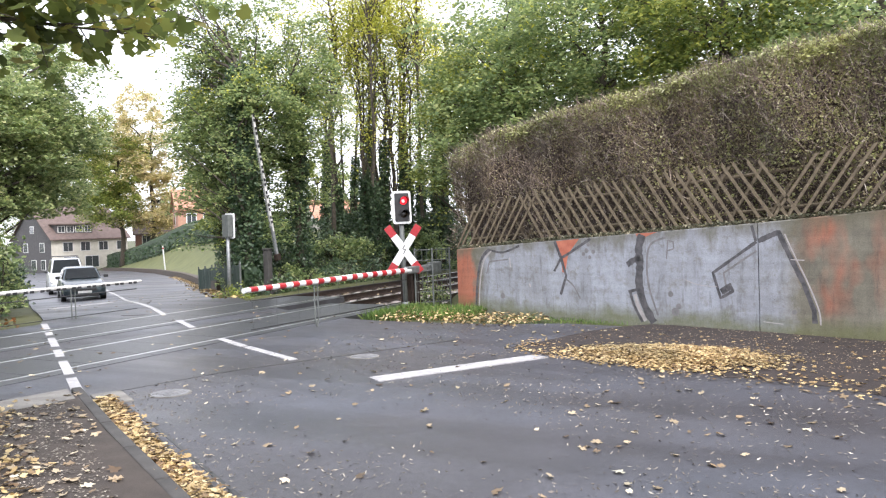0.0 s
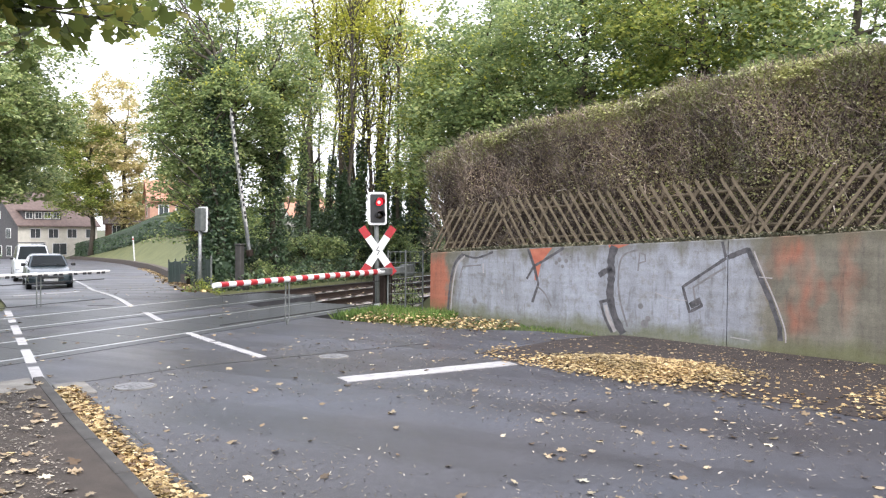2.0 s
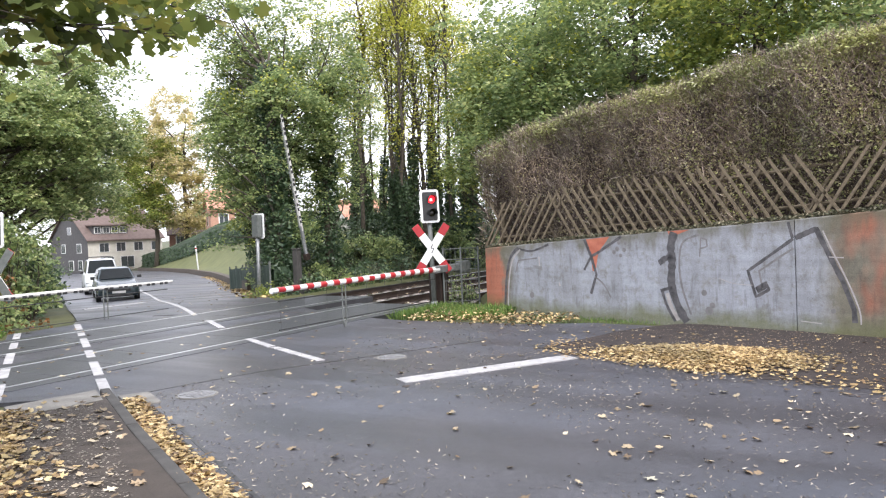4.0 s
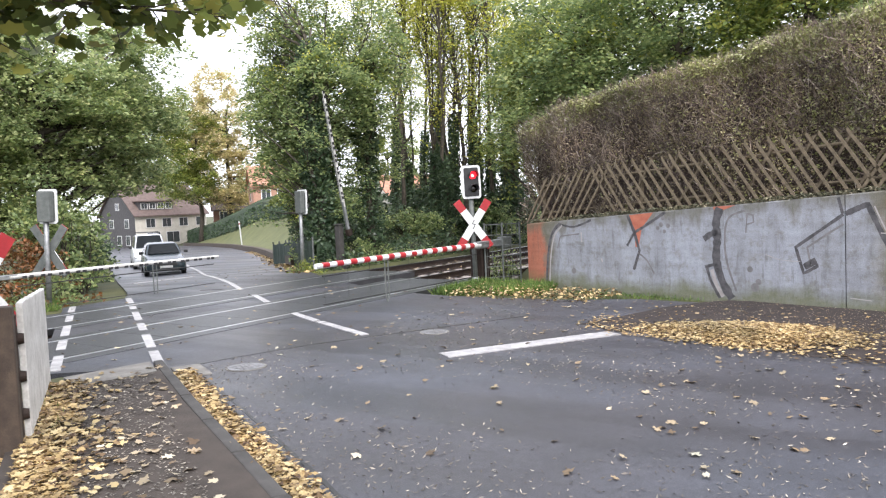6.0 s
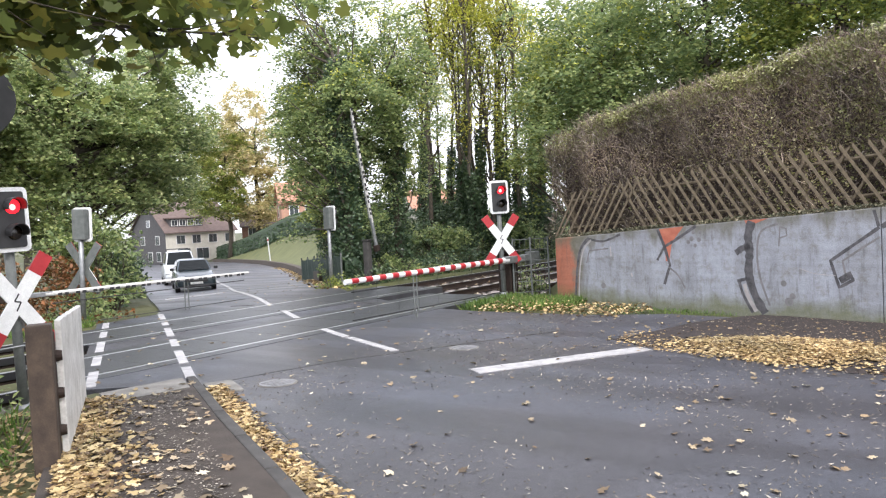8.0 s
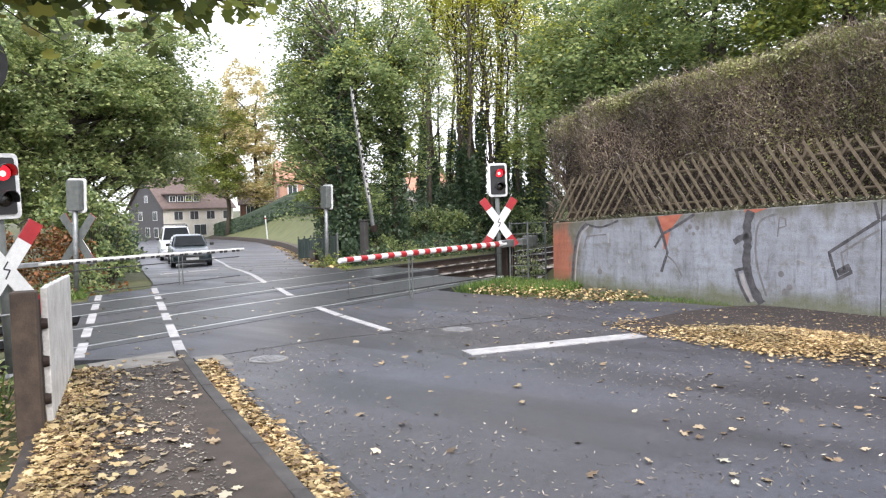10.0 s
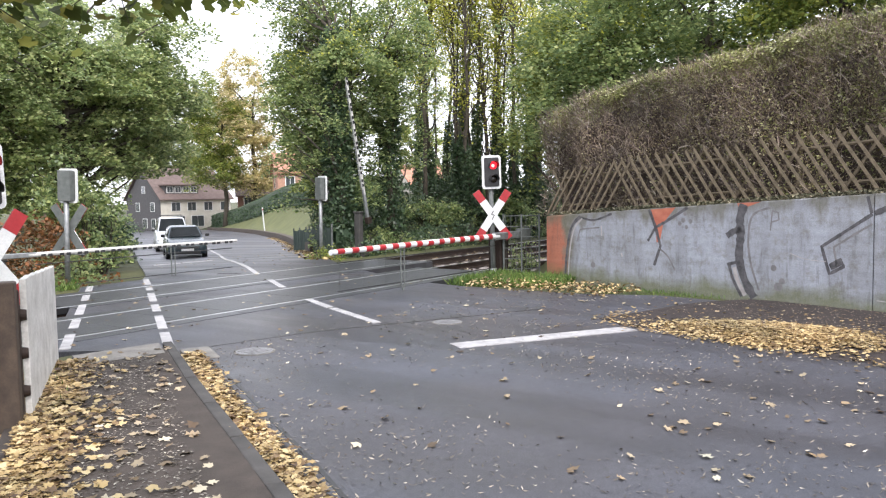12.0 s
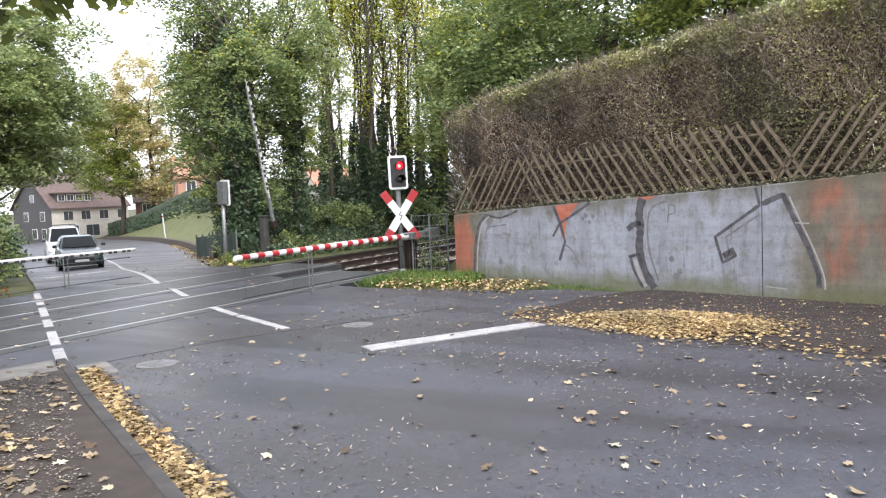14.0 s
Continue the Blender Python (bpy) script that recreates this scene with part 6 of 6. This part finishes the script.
def car(m, label, body_paint, length=4.1, width=1.7, height=1.42, tall=False, rack=False):
    g = thing("car", m, label, "car", "waiting cars")
    h, w, f = height, width / 2, length / 2
    hood = 0.92 if not tall else 1.10
    lower = []
    for x, ww, lo, hi in ((f, 0.78, 0.30, 0.58), (f - 0.10, 0.93, 0.22, 0.70), (f - 0.55, 1.0, 0.20, hood - 0.10), (f - 1.15, 1.0, 0.20, hood), (-f + 0.6, 1.0, 0.20, hood + 0.04), (-f + 0.1, 0.95, 0.24, hood), (-f, 0.85, 0.34, hood - 0.25)):
        a = w * ww
        lower.append([(x, -a * 0.92, lo), (x, a * 0.92, lo), (x, a, lo + 0.14), (x, a, (lo + hi) / 2 + 0.05), (x, a * 0.95, hi - 0.05), (x, a * 0.82, hi), (x, -a * 0.82, hi), (x, -a * 0.95, hi - 0.05), (x, -a, (lo + hi) / 2 + 0.05), (x, -a, lo + 0.14)])
    part("body", softened(loft(bmesh.new(), lower), 0.045), body_paint, g, smooth=True)
    front = f - (1.15 if not tall else 0.85)
    cabin = []
    for x, top, ww in ((front, hood - 0.03, 0.86), (front - 0.62, h - 0.05, 0.72), (front - 1.0, h, 0.70), (-f + 0.75, h - 0.02, 0.70), (-f + 0.35, h - 0.16, 0.72), (-f + 0.12, hood, 0.84)):
        a = w * ww
        b = w * 0.90
        z0 = hood - 0.06
        cabin.append([(x, -b, z0), (x, b, z0), (x, a, max(top - 0.04, z0 + 0.01)), (x, a * 0.85, max(top, z0 + 0.02)), (x, -a * 0.85, max(top, z0 + 0.02)), (x, -a, max(top - 0.04, z0 + 0.01))])
    part("cabin", softened(loft(bmesh.new(), cabin), 0.03), body_paint, g, smooth=True)

    def pane(name, pts, label=""):
        bm = bmesh.new()
        bm.faces.new([bm.verts.new(p) for p in pts])
        r = bmesh.ops.solidify(bm, geom=bm.faces[:], thickness=0.012)
        part(name, bm, M_GLASS, g, label)

    e = 0.018
    pane("windscreen", [(front + e - 0.03, -w * 0.80, hood + 0.03), (front + e - 0.03, w * 0.80, hood + 0.03), (front - 0.60 + e, w * 0.64, h - 0.07), (front - 0.60 + e, -w * 0.64, h - 0.07)], "dark tinted windscreen")
    for s in (1, -1):
        pane("side_window", [(front - 0.25, s * (w * 0.88 + e), hood + 0.04), (-f + 0.55, s * (w * 0.88 + e), hood + 0.06), (-f + 0.75, s * (w * 0.74 + e), h - 0.10), (front - 0.72, s * (w * 0.74 + e), h - 0.10)])
        bm = bmesh.new()
        box(bm, f - 0.42, f - 0.045, min(s * w * 0.55, s * w * 0.93), max(s * w * 0.55, s * w * 0.93), 0.60, 0.73, 0.04)
        part("headlight", bm, M_LAMPGLASS, g, "clear headlight")
        bm = bmesh.new()
        box(bm, front - 0.15, front + 0.02, min(s * w * 1.0, s * (w + 0.17)), max(s * w * 1.0, s * (w + 0.17)), hood + 0.02, hood + 0.15, 0.03)
        part("wing_mirror", bm, M_DARK, g, "black wing mirror")
        for x in (f - 0.78, -f + 0.72):
            bm = bmesh.new()
            bmesh.ops.create_cone(bm, cap_ends=True, segments=22, radius1=0.31, radius2=0.31, depth=0.19, matrix=pose(x, s * (w - 0.09), 0.31, 90))
            tyre = part("wheel", bm, M_TYRE, g, "black tyre")
            bm = bmesh.new()
            bmesh.ops.create_cone(bm, cap_ends=True, segments=14, radius1=0.20, radius2=0.17, depth=0.03, matrix=pose(x, s * (w + 0.01), 0.31, -90 * s))
            part("rim", bm, M_STEEL, tyre, "silver rim")
    for z0, z1, half in ((0.44, 0.56, 0.55), (0.24, 0.36, 0.62)):
        bm = bmesh.new()
        box(bm, f - 0.06, f + 0.012, -w * half, w * half, z0, z1, 0.02)
        part("grille", bm, M_DARK, g, "black grille")
    bm = bmesh.new()
    box(bm, f + 0.006, f + 0.022, -0.26, 0.26, 0.37, 0.47, 0.004)
    part("number_plate", bm, M_WHITE, g, "blank white plate")
    if rack:
        for x in (front - 1.1, -f + 1.2):
            bm = bmesh.new()
            tube(bm, [(x, -w * 0.72, h - 0.03), (x, -w * 0.70, h + 0.09), (x, w * 0.70, h + 0.09), (x, w * 0.72, h - 0.03)], 0.018, 6)
            part("roof_bar", bm, M_DARK, g)
    return g


# ---- houses ----
M_SLATE = plain("slate_cladding", (0.055, 0.052, 0.055), (0.095, 0.09, 0.092), 3, 0.7, 0, 0.4, 14)
M_RENDERW = plain("cream_render", (0.52, 0.49, 0.42), (0.66, 0.63, 0.55), 1.5, 0.9, 0, 0.2, 30)
M_BRICK = plain("orange_brick", (0.36, 0.20, 0.14), (0.47, 0.28, 0.20), 2, 0.9, 0, 0.3, 12)
M_REDBRICK = plain("red_brown_brick", (0.20, 0.105, 0.080), (0.30, 0.165, 0.125), 2, 0.9, 0, 0.3, 12)
M_ROOFTILE = plain("brown_roof_tiles", (0.10, 0.072, 0.064), (0.165, 0.12, 0.105), 2, 0.8, 0, 0.5, 10)
M_ROOFRED = plain("red_roof_tiles", (0.34, 0.16, 0.10), (0.46, 0.24, 0.16), 2, 0.8, 0, 0.5, 10)
M_WINFRAME = plain("white_window_frame", (0.66, 0.66, 0.64), (0.78, 0.78, 0.76), 4, 0.5)
M_PANE = paint("window_glass", (0.06, 0.07, 0.075), 0.08, 0.0)


def window(parent, x, z, w, h, face, y):
    """A two-light window on the front (face 'y') or the gable (face 'x')."""
    r = pose(0, 0, 0) if face == "y" else pose(0, 0, 0, 0, 0, -90)
    bm = bmesh.new()
    box(bm, x - w / 2 - 0.08, x + w / 2 + 0.08, y - 0.05, y + 0.02, z - 0.08, z + h + 0.08, 0, r)
    f = part("window", bm, M_WINFRAME, parent, "white framed window")
    for s in (0, 1):
        bm = bmesh.new()
        a = x - w / 2 + s * w / 2
        box(bm, a + 0.03, a + w / 2 - 0.03, y - 0.07, y - 0.052, z, z + h, 0, r)
        part("pane", bm, M_PANE, f)


def house(m, label, length, depth, eaves, ridge, front_mat, gable_mat, roof_mat, front_windows, gable_windows, dormer=False):
    """Local x along the front, y into the house, front at y = 0, left gable at x = 0."""
    g = thing("house", m, label, "house", "houses")
    bm = bmesh.new()
    box(bm, 0.01, length, 0, depth, -0.6, eaves)
    part("wall", bm, front_mat, g)
    bm = bmesh.new()
    a = [bm.verts.new(p) for p in ((0, 0, -0.6), (0, depth, -0.6), (0, depth, eaves), (0, depth / 2, ridge - 0.05), (0, 0, eaves))]
    bm.faces.new(a)
    part("gable", bm, gable_mat, g)
    bm = bmesh.new()
    c = [bm.verts.new((length, y, z)) for y, z in ((0, eaves), (depth / 2, ridge - 0.05), (depth, eaves))]
    bm.faces.new(c)
    part("gable", bm, gable_mat, g)
    for s in (0, 1):
        bm = bmesh.new()
        y0, y1 = (-0.5, depth / 2) if s == 0 else (depth + 0.5, depth / 2)
        sl = (ridge - eaves) / (depth / 2)
        zs = eaves - 0.5 * sl
        top = [(-0.35, y0, zs), (length + 0.35, y0, zs), (length + 0.35, y1, ridge), (-0.35, y1, ridge)]
        hi = [bm.verts.new((x, y, z + 0.16)) for x, y, z in top]
        lo = [bm.verts.new(p) for p in top]
        bm.faces.new(hi)
        bm.faces.new(lo[::-1])
        for i in range(4):
            bm.faces.new((lo[i], lo[(i + 1) % 4], hi[(i + 1) % 4], hi[i]))
        part("roof", bm, roof_mat, g)
    for x, z, w, h in front_windows:
        window(g, x, z, w, h, "y", 0.0)
    for y, z, w, h in gable_windows:
        window(g, -y, z, w, h, "x", 0.0)
    bm = bmesh.new()
    box(bm, length * 0.62, length * 0.62 + 0.6, depth / 2 - 0.3, depth / 2 + 0.3, ridge - 0.5, ridge + 0.9)
    part("chimney", bm, M_BRICK, g)
    if dormer:
        bm = bmesh.new()
        zc = eaves + 0.5
        box(bm, 1.2, 7.0, 0.6, depth / 2, zc, zc + 1.45)
        d = part("dormer", bm, gable_mat, g, "slate-clad dormer")
        bm = bmesh.new()
        box(bm, 0.9, 7.3, 0.2, depth / 2, zc + 1.45, zc + 1.62)
        part("dormer_roof", bm, roof_mat, d)
        for k in range(4):
            window(g, 2.0 + k * 1.4, zc + 0.35, 1.0, 0.85, "y", 0.6)
    return g


def build_far():
    z = drop(30)
    ang = math.degrees(math.atan2(-0.85, -0.53))
    car(pose(21.75, 30.0, z, 0, 0, ang), "dark blue-grey hatchback waiting behind the lowered barrier", M_CARDARK)
    car(pose(26.6, 37.9, drop(37.9), 0, 0, ang), "pale silver family van with roof bars waiting behind the hatchback", M_CARWHITE, 4.5, 1.8, 1.85, True, True)
    v, r = np.array([0.563, 0.826]), np.array([0.826, -0.563])
    a = radians(28)
    fd = r * math.cos(a) + v * math.sin(a)
    house(pose(73.2, 107.4, -2.9, 0, 0, math.degrees(math.atan2(fd[1], fd[0]))), "two-storey house, slate gable, cream front, brown tiled roof", 12.7, 11.5, 5.2, 10.0, M_RENDERW, M_SLATE, M_ROOFTILE, [(2.6, 3.1, 1.5, 1.3), (5.4, 3.1, 1.5, 1.3), (8.4, 3.1, 1.5, 1.3), (11.5, 3.1, 1.5, 1.3), (3.0, 0.5, 2.2, 1.7), (6.4, 0.5, 2.2, 1.7), (10.0, 0.5, 1.5, 1.4)], [(2.6, 3.1, 1.2, 1.3), (7.5, 3.1, 1.2, 1.3), (2.4, 0.4, 1.2, 1.4), (5.2, 0.4, 1.3, 1.4), (5.4, 6.0, 1.0, 1.0)], True)
    house(pose(67.6, 74.2, 0.1, 0, 0, -38), "orange brick house with white windows behind the trees", 6.5, 8, 5.2, 7.6, M_BRICK, M_BRICK, M_ROOFRED, [(1.6, 3.2, 1.1, 1.3), (3.6, 3.2, 1.1, 1.3), (5.4, 3.2, 1.1, 1.3), (3, 0.5, 1.3, 1.4)], [(4.5, 3.2, 1.2, 1.3)])
    house(pose(78.5, 95.2, -2.0, 0, 0, -39), "red-brown brick house behind the autumn trees", 6.0, 8, 4.6, 7.4, M_REDBRICK, M_REDBRICK, M_ROOFTILE, [(1.5, 2.9, 1.1, 1.2), (4.2, 2.9, 1.1, 1.2)], [(3.0, 2.9, 1.1, 1.2)])
    house(pose(62.6, 48.2, -0.4, 0, 0, -25), "house with a red tiled roof beyond the bank", 6.5, 7, 2.9, 5.4, M_RENDERW, M_RENDERW, M_ROOFRED, [(1.8, 0.9, 1.3, 1.2), (4.6, 0.9, 1.3, 1.2)], [(3.5, 1.0, 1.2, 1.2)])
    p = thing("marker_post", pose(50.2, 57.0, land(50.2, 57.0)), "slim white marker post on the verge", "post")
    bm = bmesh.new()
    box(bm, -0.05, 0.05, -0.04, 0.04, -0.2, 2.6, 0.01, pose(0, 0, 0, 0, -5))
    part("shaft", bm, M_WHITE, p)
    bm = bmesh.new()
    box(bm, -0.055, 0.055, -0.045, 0.045, 2.3, 2.42, 0, pose(0, 0, 0, 0, -5))
    part("reflector", bm, M_RED, p)


build_litter()
build_maple()
build_far()
